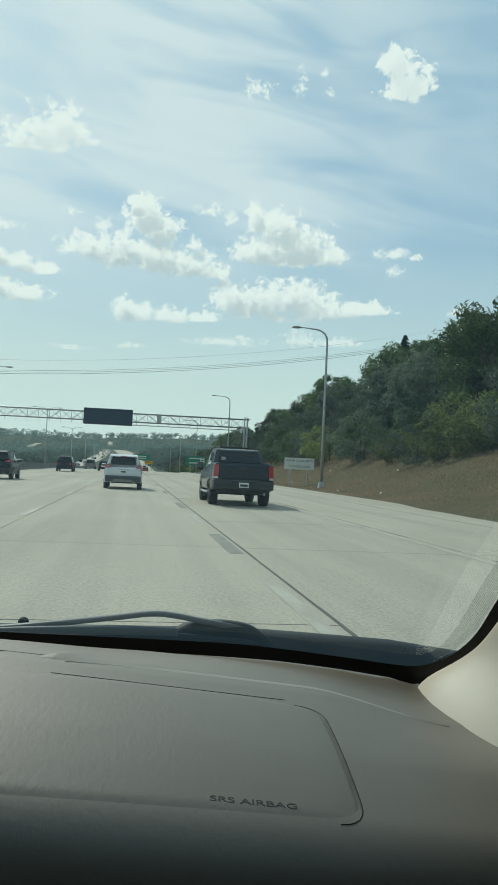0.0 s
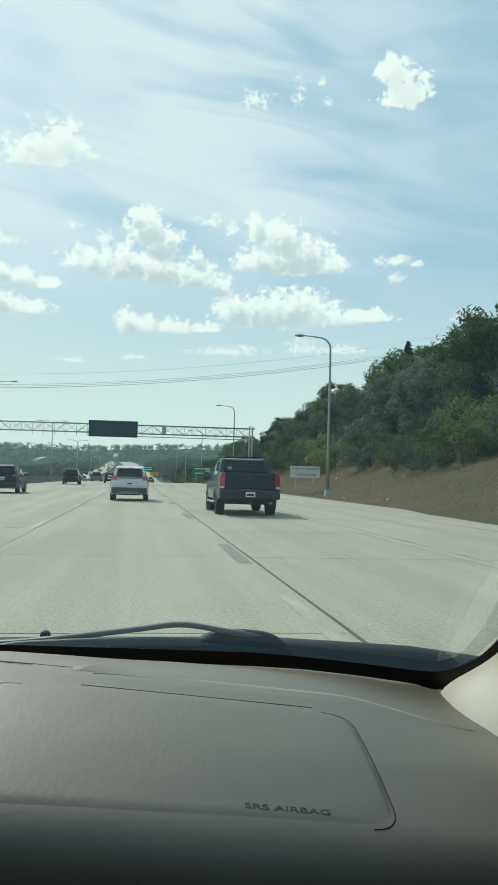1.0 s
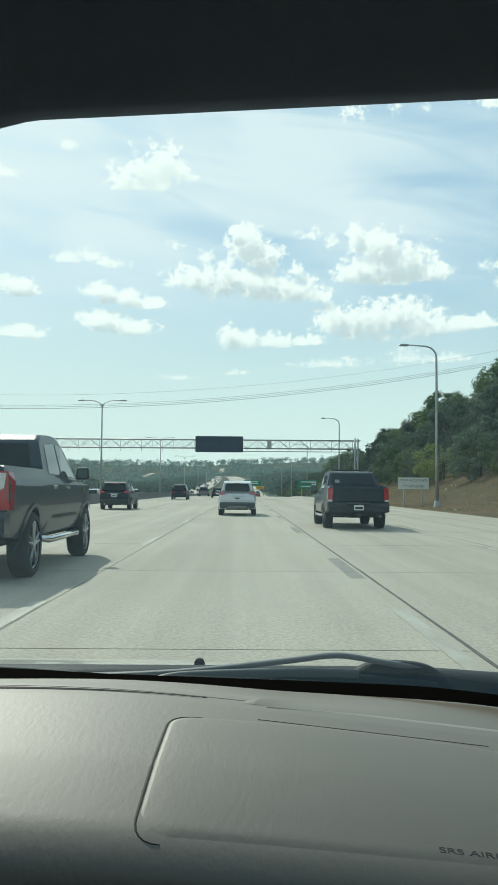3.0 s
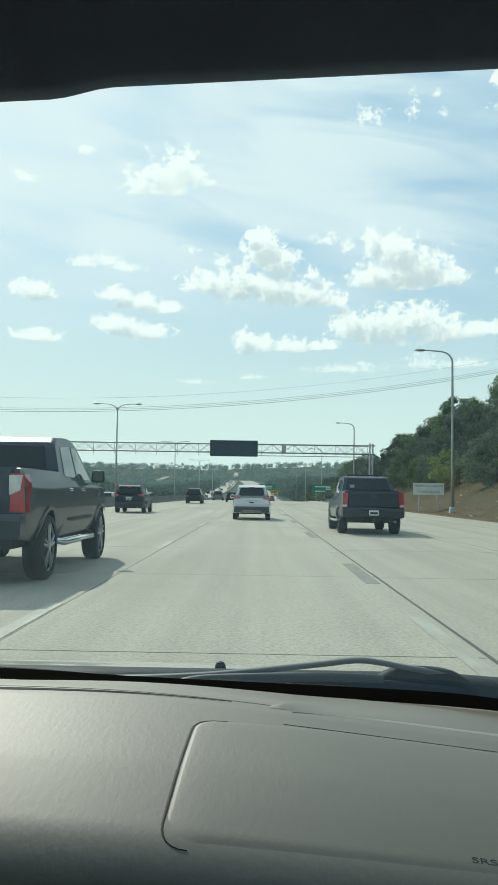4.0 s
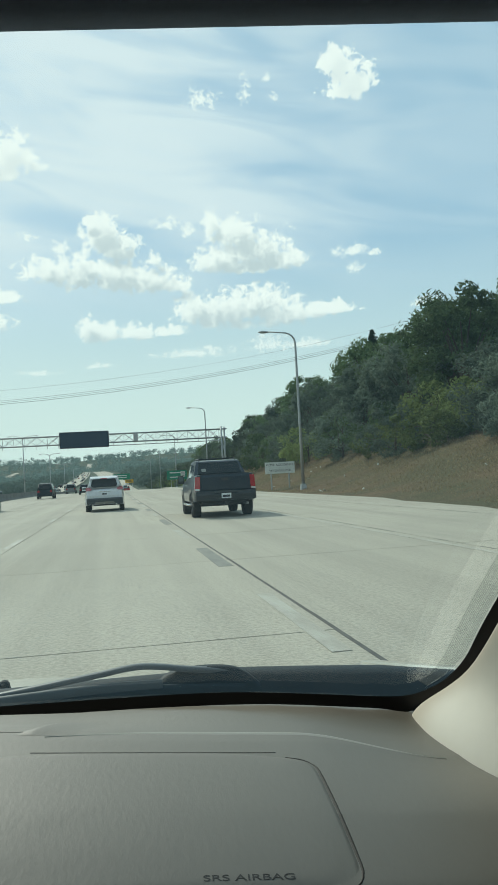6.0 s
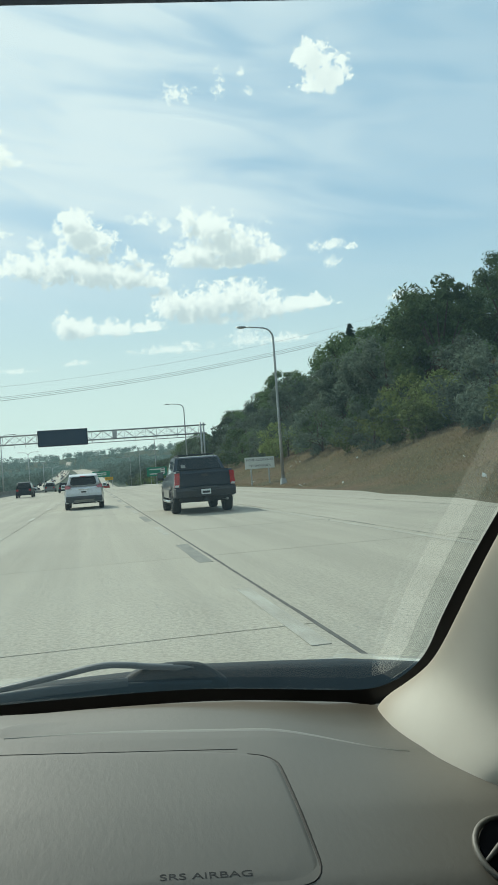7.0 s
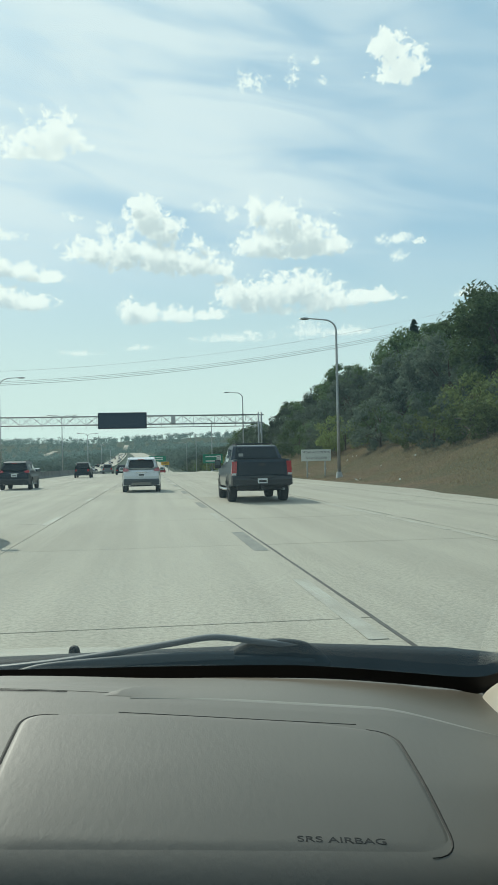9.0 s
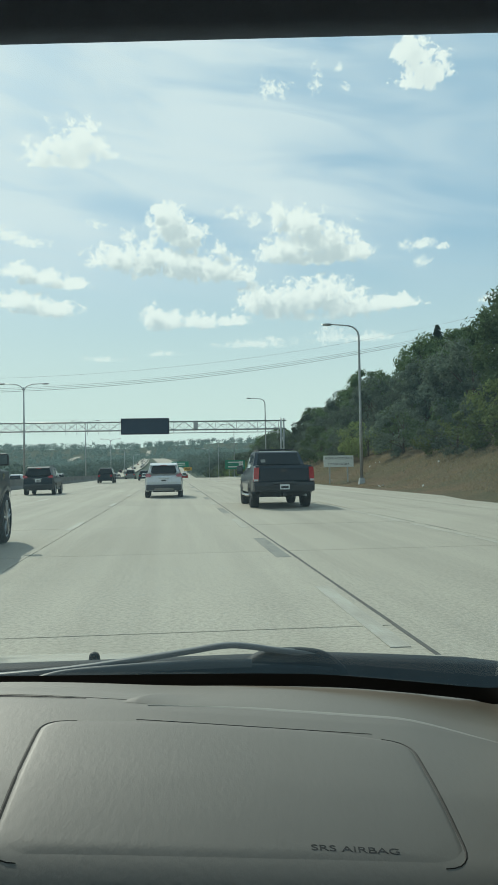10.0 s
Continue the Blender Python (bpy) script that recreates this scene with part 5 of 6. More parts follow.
def plant_bank():
    rnd = random.Random(77)
    trees = [
        make_tree(1, 10.5, 4.3, LEAF_DARK, "dark green broadleaf tree on the wooded bank"),
        make_tree(2, 9.0, 3.9, LEAF_DARK, "rounded dark green tree on the wooded bank"),
        make_tree(3, 8.0, 3.3, LEAF_MID, "green broadleaf tree on the wooded bank"),
        make_tree(4, 11.5, 4.0, LEAF_MID, "tall green tree on the wooded bank"),
        make_tree(5, 7.0, 3.4, LEAF_GREY, "grey-green small tree on the bank edge"),
    ]
    bushes = [
        make_tree(11, 3.6, 2.7, LEAF_MID, "low green bush on the bank", 0.15, 34, 95, 0.05, True),
        make_tree(12, 3.0, 2.6, LEAF_PALE, "yellow-green bush on the sunny bank", 0.15, 34, 95, 0.05, True),
        make_tree(13, 4.4, 3.0, LEAF_GREY, "grey-green shrub on the bank", 0.15, 38, 110, 0.05, True),
    ]
    spruces = [make_spruce(31, 10.0), make_spruce(32, 8.0)]
    used = set()

    def plant(source, x, y, size, sink=0.25):
        m = pose(x, y, terrain(x, y) - sink, rnd.uniform(-3, 3), rnd.uniform(-3, 3), rnd.uniform(0, 360)) @ Matrix.Scale(size, 4)
        if source.name in used:
            ob = copy_thing(source, m)
            ob.scale = (size, size, size)
        else:
            used.add(source.name)
            source.matrix_basis = m
    # shrubs along the foot of the wood
    y = 4.0
    while y < 460:
        for x0, x1, kinds in ((19.8, 22.5, bushes), (23.5, 26.0, bushes + trees[4:]), (26.5, 29.5, bushes[:1] + trees[2:3] + trees[4:])):
            source = kinds[rnd.randrange(len(kinds))]
            plant(source, rnd.uniform(x0, x1) + road_x(y), y + rnd.uniform(-1.5, 1.5), rnd.uniform(0.75, 1.35))
        y += 4.6 + y * 0.018
    # the wood on the slope
    for x0, x1, step in ((30.5, 35, 5.0), (36, 41, 5.6), (42, 49, 6.4), (50, 60, 9.5)):
        y = 6.0 + rnd.uniform(0, 4)
        while y < 500:
            source = trees[rnd.randrange(4)]
            plant(source, rnd.uniform(x0, x1) + road_x(y), y + rnd.uniform(-1.5, 1.5), rnd.uniform(0.72, 1.05) * (0.80 + 0.20 * smooth01(y, 90, 160)))
            y += step + y * 0.010
    for x, y, s, k in ((43, 76, 1.05, 0), (45, 79, 0.95, 1), (46, 98, 1.10, 1), (41, 122, 1.10, 0)):
        plant(spruces[k], x, y, s)


plant_bank()


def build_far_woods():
    """Woods on the far slopes: crowns too many and too far to count."""
    rnd = random.Random(5)
    near_set, far_set = ([], []), ([], [])

    def crown(x, y, size, far):
        verts, faces = far_set if far > 1000 else near_set
        z = terrain(x, y)
        count = 6 if far < 1000 else 4
        clumps = []
        for _ in range(count):
            s = size * rnd.uniform(0.26, 0.42)
            clumps.append(((x + rnd.gauss(0, 0.33) * size, y + rnd.gauss(0, 0.33) * size, z + size * rnd.uniform(0.1, 0.85)), (s, s, s * 0.8)))
        leaf_cloud(rnd, clumps, 28 if far < 1000 else 30, size * (0.11 if far < 1000 else 0.12), verts, faces)
    made = 0
    while made < 7800:
        a = radians(rnd.uniform(-34, 40))
        far = 420 * (3200 / 420) ** (rnd.random() ** 1.15)
        x, y = math.sin(a) * far, math.cos(a) * far
        away, over = x - road_x(y), x - opposite_x(y)
        if (y < 1900 and (-16 < away < 16 or abs(over) < 13 or (over > -13 and away < 0 and y < 1300))) or (900 < y < 2300 and abs(x + 0.105 * y - 40 * math.sin((y - 900) / 50 * 0.42)) < 16):
            continue
        crown(x, y, rnd.uniform(6.0, 9.5) * (1 + far / 1900), far)
        made += 1
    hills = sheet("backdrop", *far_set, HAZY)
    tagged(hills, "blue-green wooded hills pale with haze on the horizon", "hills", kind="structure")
    ob = sheet("far_woods", *near_set, HAZED_WOOD)
    tagged(ob, "haze-paled green woods in the valley further along", "woods", kind="stuff")
    # valley trees beyond the opposite carriageway
    verts, faces = [], []
    for _ in range(900):
        y = 60 + 420 * rnd.random() ** 0.7
        x = opposite_x(y) - rnd.uniform(17, 60 + 0.6 * y)
        z, size = terrain(x, y), rnd.uniform(2.6, 5.2) * (1 + y / 700)
        clumps = [((x + rnd.gauss(0, 0.5) * size, y + rnd.gauss(0, 0.5) * size, z + size * rnd.uniform(0.1, 1.1)), (size * 0.42,) * 3) for _ in range(8)]
        leaf_cloud(rnd, clumps, 34, 0.50 + y / 700, verts, faces)
    ob = sheet("valley_trees", verts, faces, LEAF_VALLEY_HAZED)
    tagged(ob, "haze-paled green trees in the valley beyond the opposite lanes", "woods", kind="stuff")


build_far_woods()


def build_grass():
    """Dry grass tufts and litter on the bank."""
    rnd = random.Random(8)
    verts, faces = [], []
    for _ in range(60000):
        y = 8 + 130 * rnd.random() ** 1.5
        edge = 10.2 + 2.6 * smooth01(y, 15, 32)
        x = edge + (22.5 - edge) * rnd.random() ** 0.9
        z = terrain(x, y)
        h, w, a = rnd.uniform(0.02, 0.10), rnd.uniform(0.012, 0.035), rnd.uniform(0, 3.14)
        i = len(verts)
        dx, dy = math.cos(a) * w, math.sin(a) * w
        lx, ly = rnd.gauss(0, 0.08), rnd.gauss(0, 0.08)
        verts += [(x - dx, y - dy, z - 0.05), (x + dx, y + dy, z - 0.05), (x + lx, y + ly, z + h)]
        faces.append((i, i + 1, i + 2))
    ob = sheet("roadside_grass", verts, faces, GRASS_BLADE)
    tagged(ob, "dry yellow grass tufts on the roadside bank", "grass", kind="stuff")
    for _ in range(26):
        y = rnd.uniform(25, 110)
        x = rnd.uniform(12.6, 19)
        s = rnd.uniform(0.05, 0.13)
        bm = bmesh.new()
        c = [(-s, -s * 0.6, 0), (s, -s * 0.5, 0.03), (s * 0.8, s * 0.6, 0.09), (-s * 0.7, s * 0.7, 0.02)]
        ob = part("litter", slab(c, 0.02, (0, 0, 1)), SIGN_WHITE)
        ob.matrix_basis = pose(x, y, terrain(x, y) + 0.04, rnd.uniform(-25, 25), rnd.uniform(-25, 25), rnd.uniform(0, 360))
        tagged(ob, "scrap of pale litter in the dry grass", "litter", "roadside litter")


build_grass()


def build_valley():
    """Low commercial buildings and masts across the valley."""
    def block(x, y, w, d, h, floors, label):
        z = terrain(x, y) - 0.5
        b = thing("building", label, "building", (x, y, z))
        part("wall", box(bmesh.new(), (-w / 2, 0, 0), (w / 2, d, h)), WALL_PALE, b)
        part("roof", box(bmesh.new(), (-w / 2 - 0.4, -0.4, h), (w / 2 + 0.4, d + 0.4, h + 0.6)), ROOF_GREY, b)
        count = max(2, int(w / 6))
        for f in range(floors):
            for i in range(count):
                x0 = -w / 2 + w * (i + 0.2) / count
                z0 = 0.8 + f * (h - 0.5) / floors
                part("window", box(bmesh.new(), (x0, -0.12, z0), (x0 + w * 0.6 / count, 0.02, z0 + (h / floors) * 0.5)), GLASS_DARK, b)
    block(-84, 215, 26, 14, 5.0, 1, "low pale commercial building across the valley")
    block(-128, 330, 34, 16, 6.0, 1, "long pale warehouse across the valley")
    block(-150, 420, 30, 18, 7.0, 2, "pale two-storey building across the valley")
    block(-300, 1300, 40, 25, 34, 7, "distant pale tower block above the trees")
    block(-420, 1500, 60, 25, 26, 6, "distant pale office block above the trees")
    for x, y, h in ((-86, 330, 22), (-98, 420, 26)):
        mast = thing("mast", "thin steel mast across the valley", "mast", (x, y, terrain(x, y)))
        part("pole", tube(bmesh.new(), [(0, 0, -1), (0, 0, h)], [0.2, 0.1], 8), GALV, mast)
        part("crossarm", box(bmesh.new(), (-0.7, -0.1, h - 2.0), (0.7, 0.1, h - 1.85)), GALV, mast)


build_valley()

# ---- the car that carries the camera ----
car = thing("passenger_car", "beige car interior with padded dashboard and raked windshield", "car", (0, 0, 0))


def screen_point(x, y, lift=0.0):
    """A place on the raked windshield; its corners wrap round towards the passenger."""
    z = 1.64 - 0.65 * y + lift
    k = 1 - 0.12 * smooth01(x, 0.10, 0.44)
    return Vector((0.08 + (x - 0.08) * k, y * k, 1.254 + (z - 1.254) * k))


OUTER = [(-1.20, 0.945), (-0.60, 0.952), (-0.32, 0.9615), (-0.187, 0.9765), (-0.053, 0.989), (0.085, 1.0015), (0.1845, 1.0150), (0.2564, 1.0300), (0.3345, 1.0550), (0.4187, 1.0860),
         (0.4632, 1.1092), (0.4877, 1.0594), (0.5030, 1.0120), (0.5025, 0.9595), (0.4865, 0.8627), (0.4670, 0.7474), (0.4559, 0.6585), (0.4465, 0.5917), (0.4323, 0.5239), (0.4230, 0.4782), (0.4117, 0.4243), (0.4020, 0.3797), (0.394, 0.3428)]
INNER = [(-1.20, 0.920), (-0.60, 0.925), (-0.32, 0.934), (-0.187, 0.948), (-0.053, 0.958), (0.085, 0.968), (0.1840, 0.9789), (0.2533, 0.9956), (0.3286, 1.0189), (0.4094, 1.0443),
         (0.4452, 1.0483), (0.4648, 1.0341), (0.4781, 1.0080), (0.4813, 0.9508), (0.4661, 0.8595), (0.4507, 0.7459), (0.4420, 0.6580), (0.4336, 0.5917), (0.4203, 0.5242), (0.4137, 0.4789), (0.4035, 0.4252), (0.3946, 0.3807), (0.3873, 0.3438)]
# where the pale strip beside the pillar begins on the glass
STRIP_EDGE = [(0.4332, 0.9999), (0.4165, 0.8961), (0.4039, 0.8103), (0.3971, 0.7180), (0.3937, 0.6380), (0.3896, 0.5729), (0.3862, 0.5190), (0.3831, 0.4778), (0.3809, 0.4422), (0.3733, 0.4045), (0.3673, 0.3697)]


def dash_z(x, y):
    """The top of the dashboard: falls away to the passenger's door and rolls down towards the seat."""
    bend = -0.16 + 0.05 * math.log(1 + math.exp((x + 0.16) / 0.05))
    z = 1.012 - 0.11 * bend + 0.10 * (min(y, 0.82) - 0.75)
    z -= 0.05 * max(0.0, 0.69 - y) + 0.5 * max(0.0, 0.80 - y) ** 2
    z -= 0.014 * smooth01(x, 0.25, 0.40) * smooth01(y, 0.68, 0.82)
    z -= 0.0095 * smooth01(y, 0.845, 0.925) * (1 - smooth01(x, 0.0, 0.22))
    if y < 0.618:
        d = 0.618 - y
        z -= 7.0 * d * d + 26.0 * max(0.0, d - 0.035) ** 2
    return z


def dash_end(x):
    """How far forward the dashboard reaches: the foot of the windshield."""
    for (xa, ya), (xb, yb) in zip(OUTER[:10], OUTER[1:11]):
        pa, pb = screen_point(xa, ya), screen_point(xb, yb)
        if x <= pb.x:
            t = min(1.0, max(0.0, (x - pa.x) / (pb.x - pa.x)))
            return pa.lerp(pb, t)
    return screen_point(*OUTER[10])


def surf(x, y):
    """The dashboard's surface, drawn down to the glass at its front edge."""
    end = dash_end(x)
    reach = 0.05 + 0.03 * smooth01(x, 0.02, 0.28)
    low = smooth01(y, end.y - reach, end.y)
    return dash_z(x, y) * (1 - low) + (end.z + 0.0012) * low


def build_dash():
    bm = bmesh.new()
    xs = [-1.15 + 0.0123 * i for i in range(135)]
    rows = []
    for j in range(140):
        t = j / 139
        row = []
        for x in xs:
            end = dash_end(x)
            y = 0.40 + (end.y + 0.004 - 0.40) * t
            right = 0.43 + 0.05 * (1 - smooth01(y, 0.66, 0.84)) + 0.05 * (1 - smooth01(y, 0.60, 0.70))
            fall = 0.9 * max(0.0, x - right) + 8 * max(0.0, x - right) ** 2
            row.append((x, y, surf(x, y) - fall))
        rows.append(row)
    lip = [[(x, 0.385, rows[0][i][2] - 0.08) for i, x in enumerate(xs)], [(x, 0.38, 0.45) for x in xs]]
    grid(bm, lip[::-1] + rows)
    dash = part("dashboard", bm, DASH, car, "grey-beige grained vinyl dashboard", smooth=True)
    return dash


dash = build_dash()


def ribbon(bm, pts, width, lift, taper=0.2):
    """A narrow strip lying on the dashboard along points (x, y)."""
    rows = []
    for i, (x, y) in enumerate(pts):
        (xa, ya), (xb, yb) = pts[max(0, i - 1)], pts[min(len(pts) - 1, i + 1)]
        n = Vector((-(yb - ya), xb - xa)).normalized()
        w = width * min(1.0, 0.1 + taper * min(i, len(pts) - 1 - i))
        rows.append([(x + n.x * w * k, y + n.y * w * k, dash_z(x + n.x * w * k, y + n.y * w * k) + lift * (1 - abs(k))) for k in (-1, -0.5, 0, 0.5, 1)])
    grid(bm, rows)
    return bm


def rounded(corners, r, count=6):
    """A closed line through corners, each rounded off."""
    pts = []
    for i, c in enumerate(corners):
        c = Vector(c)
        a, b = Vector(corners[i - 1]), Vector(corners[(i + 1) % len(corners)])
        p, q = c + (a - c).normalized() * r, c + (b - c).normalized() * r
        for k in range(count + 1):
            t = k / count
            pts.append(tuple(p.lerp(c, t).lerp(c.lerp(q, t), t)))
        far = b + (c - b).normalized() * r
        pts += [tuple(q.lerp(far, k / 9)) for k in range(1, 9)]
    return pts


# the airbag lid: a slightly raised panel with a dark gap on three sides
LID = [(-0.1070, 0.600), (-0.0935, 0.7785), (0.030, 0.7915), (0.170, 0.7915), (0.249, 0.777), (0.2487, 0.611)]


def build_lid():
    outline = rounded(LID, 0.022)
    bm = bmesh.new()
    cx, cy = 0.075, 0.705
    rings = []
    for k, lift in ((1.0, -0.0010), (0.994, 0.0006), (0.975, 0.0010), (0.95, 0.0012), (0.925, 0.0014), (0.9, 0.0015), (0.87, 0.0016), (0.83, 0.0017), (0.79, 0.0018), (0.75, 0.0018), (0.68, 0.0019), (0.6, 0.0019), (0.5, 0.0019), (0.25, 0.0020), (0.0, 0.0020)):
        ring = []
        for x, y in outline + outline[:1]:
            px, py = cx + (x - cx) * k, cy + (y - cy) * k
            # along the seat side the lid runs into the pad without a gap
            open_side = smooth01(py, 0.60, 0.66)
            ring.append((px, py, dash_z(px, py) + lift * open_side + (0.0013 * smooth01(1 - k, 0.0, 0.14) - 0.0005) * (1 - open_side)))
        rings.append(ring)
    grid(bm, rings)
    bmesh.ops.remove_doubles(bm, verts=bm.verts, dist=0.0004)
    lid = part("airbag_cover", bm, DASH, dash, "raised airbag lid in the same vinyl", smooth=True)
    out = [(cx + (x - cx) * 1.008, cy + (y - cy) * 1.010) for x, y in outline]
    left = [p for p in out if p[0] < -0.062]
    first = next(i for i in range(len(left)) if left[i][1] < 0.63 and left[i - 1][1] > 0.63)
    left = left[first:] + left[:first]
    right = [p for p in out if p[0] > 0.222 and p[1] < 0.786]
    for seam in (left, right):
        part("seam", ribbon(bmesh.new(), seam, 0.0016, 0.0006, taper=0.12), SEAM, dash)
    part("seam", ribbon(bmesh.new(), [(-0.01 + 0.0065 * i, 0.7932) for i in range(36)], 0.0007, 0.0005, taper=0.06), SEAM, dash)


build_lid()
letters("SRS AIRBAG", 0.0118, EMBOSS, dash, pose(0.162, 0.6215, dash_z(0.162, 0.6215) + 0.0009, 21, 6.3, 0) @ Matrix.Diagonal((1.12, 0.66, 1, 1)), "embossed_lettering", 0.0003, 1.0, 0.0)
# the step where the upper pad begins
crease = [0.0 + 0.0065 * i for i in range(62)]
part("pad_edge", ribbon(bmesh.new(), [(x, 0.812 + 0.034 * smooth01(x, -0.15, 0.12) - 0.037 * smooth01(x, 0.24, 0.42)) for x in crease], 0.0042, 0.0008, taper=0.05), DASH_EDGE_LIT, dash, "edge of the upper pad with a painted highlight", smooth=True)


def build_defroster():
    """A long slotted outlet at the foot of the windshield."""
    bm = bmesh.new()
    rows = []
    for j, (y, lift) in enumerate(((0.8475, -0.002), (0.8480, 0.0004), (0.857, 0.0006), (0.874, 0.0006), (0.894, 0.0004), (0.895, -0.002))):
        reach = 0.620 - 0.018 + 0.024 * (y - 0.848) / 0.045
        row = [(-0.62 + reach * i / 30, y, surf(-0.62 + reach * i / 30, y) + lift) for i in range(31)]
        last = row[-1]
        row.append((last[0] + 0.006, y, surf(last[0] + 0.006, y) - 0.001))
        rows.append(row)
    grid(bm, rows)
    vent = part("defroster_vent", bm, DASH, dash, smooth=False)
    bm = bmesh.new()
    rows = []
    for y, k in ((0.838, 0.1), (0.844, 0.6), (0.852, 1.0), (0.870, 1.0), (0.892, 0.9), (0.908, 0.1)):
        x0 = -0.022 + 0.5 * (y - 0.848)
        rows.append([(x0 + dx, y, surf(x0 + dx, y) + lift * k) for dx, lift in ((0, 0.0003), (0.004, 0.0012), (0.010, 0.0030), (0.014, 0.0031), (0.026, 0.0016), (0.04, 0.0006), (0.055, 0.0))])
    grid(bm, rows)
    part("vent_end", bm, DASH, vent, smooth=True)
    slot = [(-0.62 + 0.558 * i / 20, 0.8275 + 0.0150 * i / 20, 0) for i in range(21)]
    bm = bmesh.new()
    grid(bm, [[(x, y - w, surf(x, y - w) + 0.0006), (x, y, surf(x, y) + 0.0009), (x, y + w, surf(x, y + w) + 0.0010)] for (x, y, _), w in zip(slot, [0.0030] * 12 + [0.0030 - 0.0003 * k for k in range(9)])])
    part("slot", bm, FRIT, vent)


build_defroster()


def build_air_vent():
    """The round outlet by the door: a ring with three slats."""
    c = Vector((0.4130, 0.6190, dash_z(0.414, 0.6190) + 0.006))
    n = Vector((0.18, -0.45, 0.87)).normalized()
    u = n.cross(Vector((0, 1, 0))).normalized() * -1
    v = n.cross(u).normalized() * -1
    ring = [c + 0.040 * math.cos(a) * u + 0.036 * math.sin(a) * v for a in [2 * math.pi * k / 32 for k in range(33)]]
    vent = part("air_vent", tube(bmesh.new(), ring, 0.0026, 8, False), DASH, dash, "round vent with a smooth ring", smooth=True)
    part("duct", slab([c + 0.037 * math.cos(a) * u + 0.033 * math.sin(a) * v + 0.0015 * n for a in [2 * math.pi * k / 28 for k in range(28)]], 0.004, tuple(-n)), FRIT, vent)
    # slats run slantwise from rim to rim
    for off in (-0.46, 0.0, 0.46):
        half = 0.92 * math.sqrt(1 - off * off)
        ends = []
        for h in (-half, -half * 0.5, 0.0, half * 0.5, half):
            a, b = 0.707 * h + 0.707 * off, 0.707 * off - 0.707 * h
            ends.append(c + 0.040 * a * u + 0.036 * b * v + 0.0022 * n)
        part("slat", tube(bmesh.new(), ends, [0.0018, 0.0023, 0.0025, 0.0023, 0.0018], 8), DASH, vent, smooth=True)


build_air_vent()


def eased(line, steps=4):
    """The same line with its corners eased: a curve through all its points."""
    pts = []
    for i in range(len(line) - 1):
        p0, p1, p2, p3 = (Vector(line[min(max(i + d, 0), len(line) - 1)]) for d in (-1, 0, 1, 2))
        for k in range(steps):
            t = k / steps
            pts.append(tuple(0.5 * (2 * p1 + (p2 - p0) * t + (2 * p0 - 5 * p1 + 4 * p2 - p3) * t * t + (3 * p1 - p0 - 3 * p2 + p3) * t ** 3)))
    return pts + [tuple(line[-1])]


def build_windshield():
    bm = bmesh.new()
    grid(bm, [[screen_point(*p, 0.002) for p in eased(OUTER)], [screen_point(*p, 0.003) for p in eased(INNER)]])
    border = part("windshield_border", bm, FRIT, car, "black band printed round the windshield glass", smooth=True)
    border.visible_shadow = False
    # glass just outside it; its faces look into the cabin
    verts, faces, w = [], [], 30
    for i in range(22):
        for j in range(w):
            verts.append(screen_point(-1.20 + 1.74 * j / 29, 1.08 - 0.80 * i / 21, 0.012))
    for i in range(21):
        for j in range(w - 1):
            faces.append((i * w + j, i * w + j + 1, (i + 1) * w + j + 1, (i + 1) * w + j))
    glass = sheet("windshield", verts, faces, WINDSHIELD, car, True, "clear raked windshield glass")
    glass.visible_shadow = False
    # an added strip along the border: pale outside, finely ruled next to the border
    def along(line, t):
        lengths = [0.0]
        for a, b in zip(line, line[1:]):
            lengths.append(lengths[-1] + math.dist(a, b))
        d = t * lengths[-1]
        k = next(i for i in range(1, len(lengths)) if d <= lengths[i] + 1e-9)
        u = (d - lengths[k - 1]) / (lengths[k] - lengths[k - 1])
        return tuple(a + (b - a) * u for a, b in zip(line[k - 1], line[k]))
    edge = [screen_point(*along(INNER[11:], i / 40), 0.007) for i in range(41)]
    strip_edge = [screen_point(*along(STRIP_EDGE, i / 40), 0.007) for i in range(41)]
    for name, a, b, mat in (("dust_strip", 0.0, 0.52, PALE_FILM), ("ruled_strip", 0.52, 1.0, PALE_FILM_RULED)):
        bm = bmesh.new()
        rows = grid(bm, [[p.lerp(q, a + (b - a) * k / 6) for k in range(7)] for p, q in zip(strip_edge, edge)])
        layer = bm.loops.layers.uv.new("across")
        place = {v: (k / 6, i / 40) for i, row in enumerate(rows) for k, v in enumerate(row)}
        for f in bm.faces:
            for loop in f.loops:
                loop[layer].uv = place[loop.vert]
        film = part(name, bm, mat, glass, "pale see-through strip of glass beside the pillar", smooth=True)
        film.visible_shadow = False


build_windshield()


TRIM_X = (0, 0.001, 0.004, 0.010, 0.022, 0.048, 0.090, 0.150)
TRIM_Y = (0, -0.040, -0.085, -0.130, -0.170, -0.202, -0.222, -0.232)


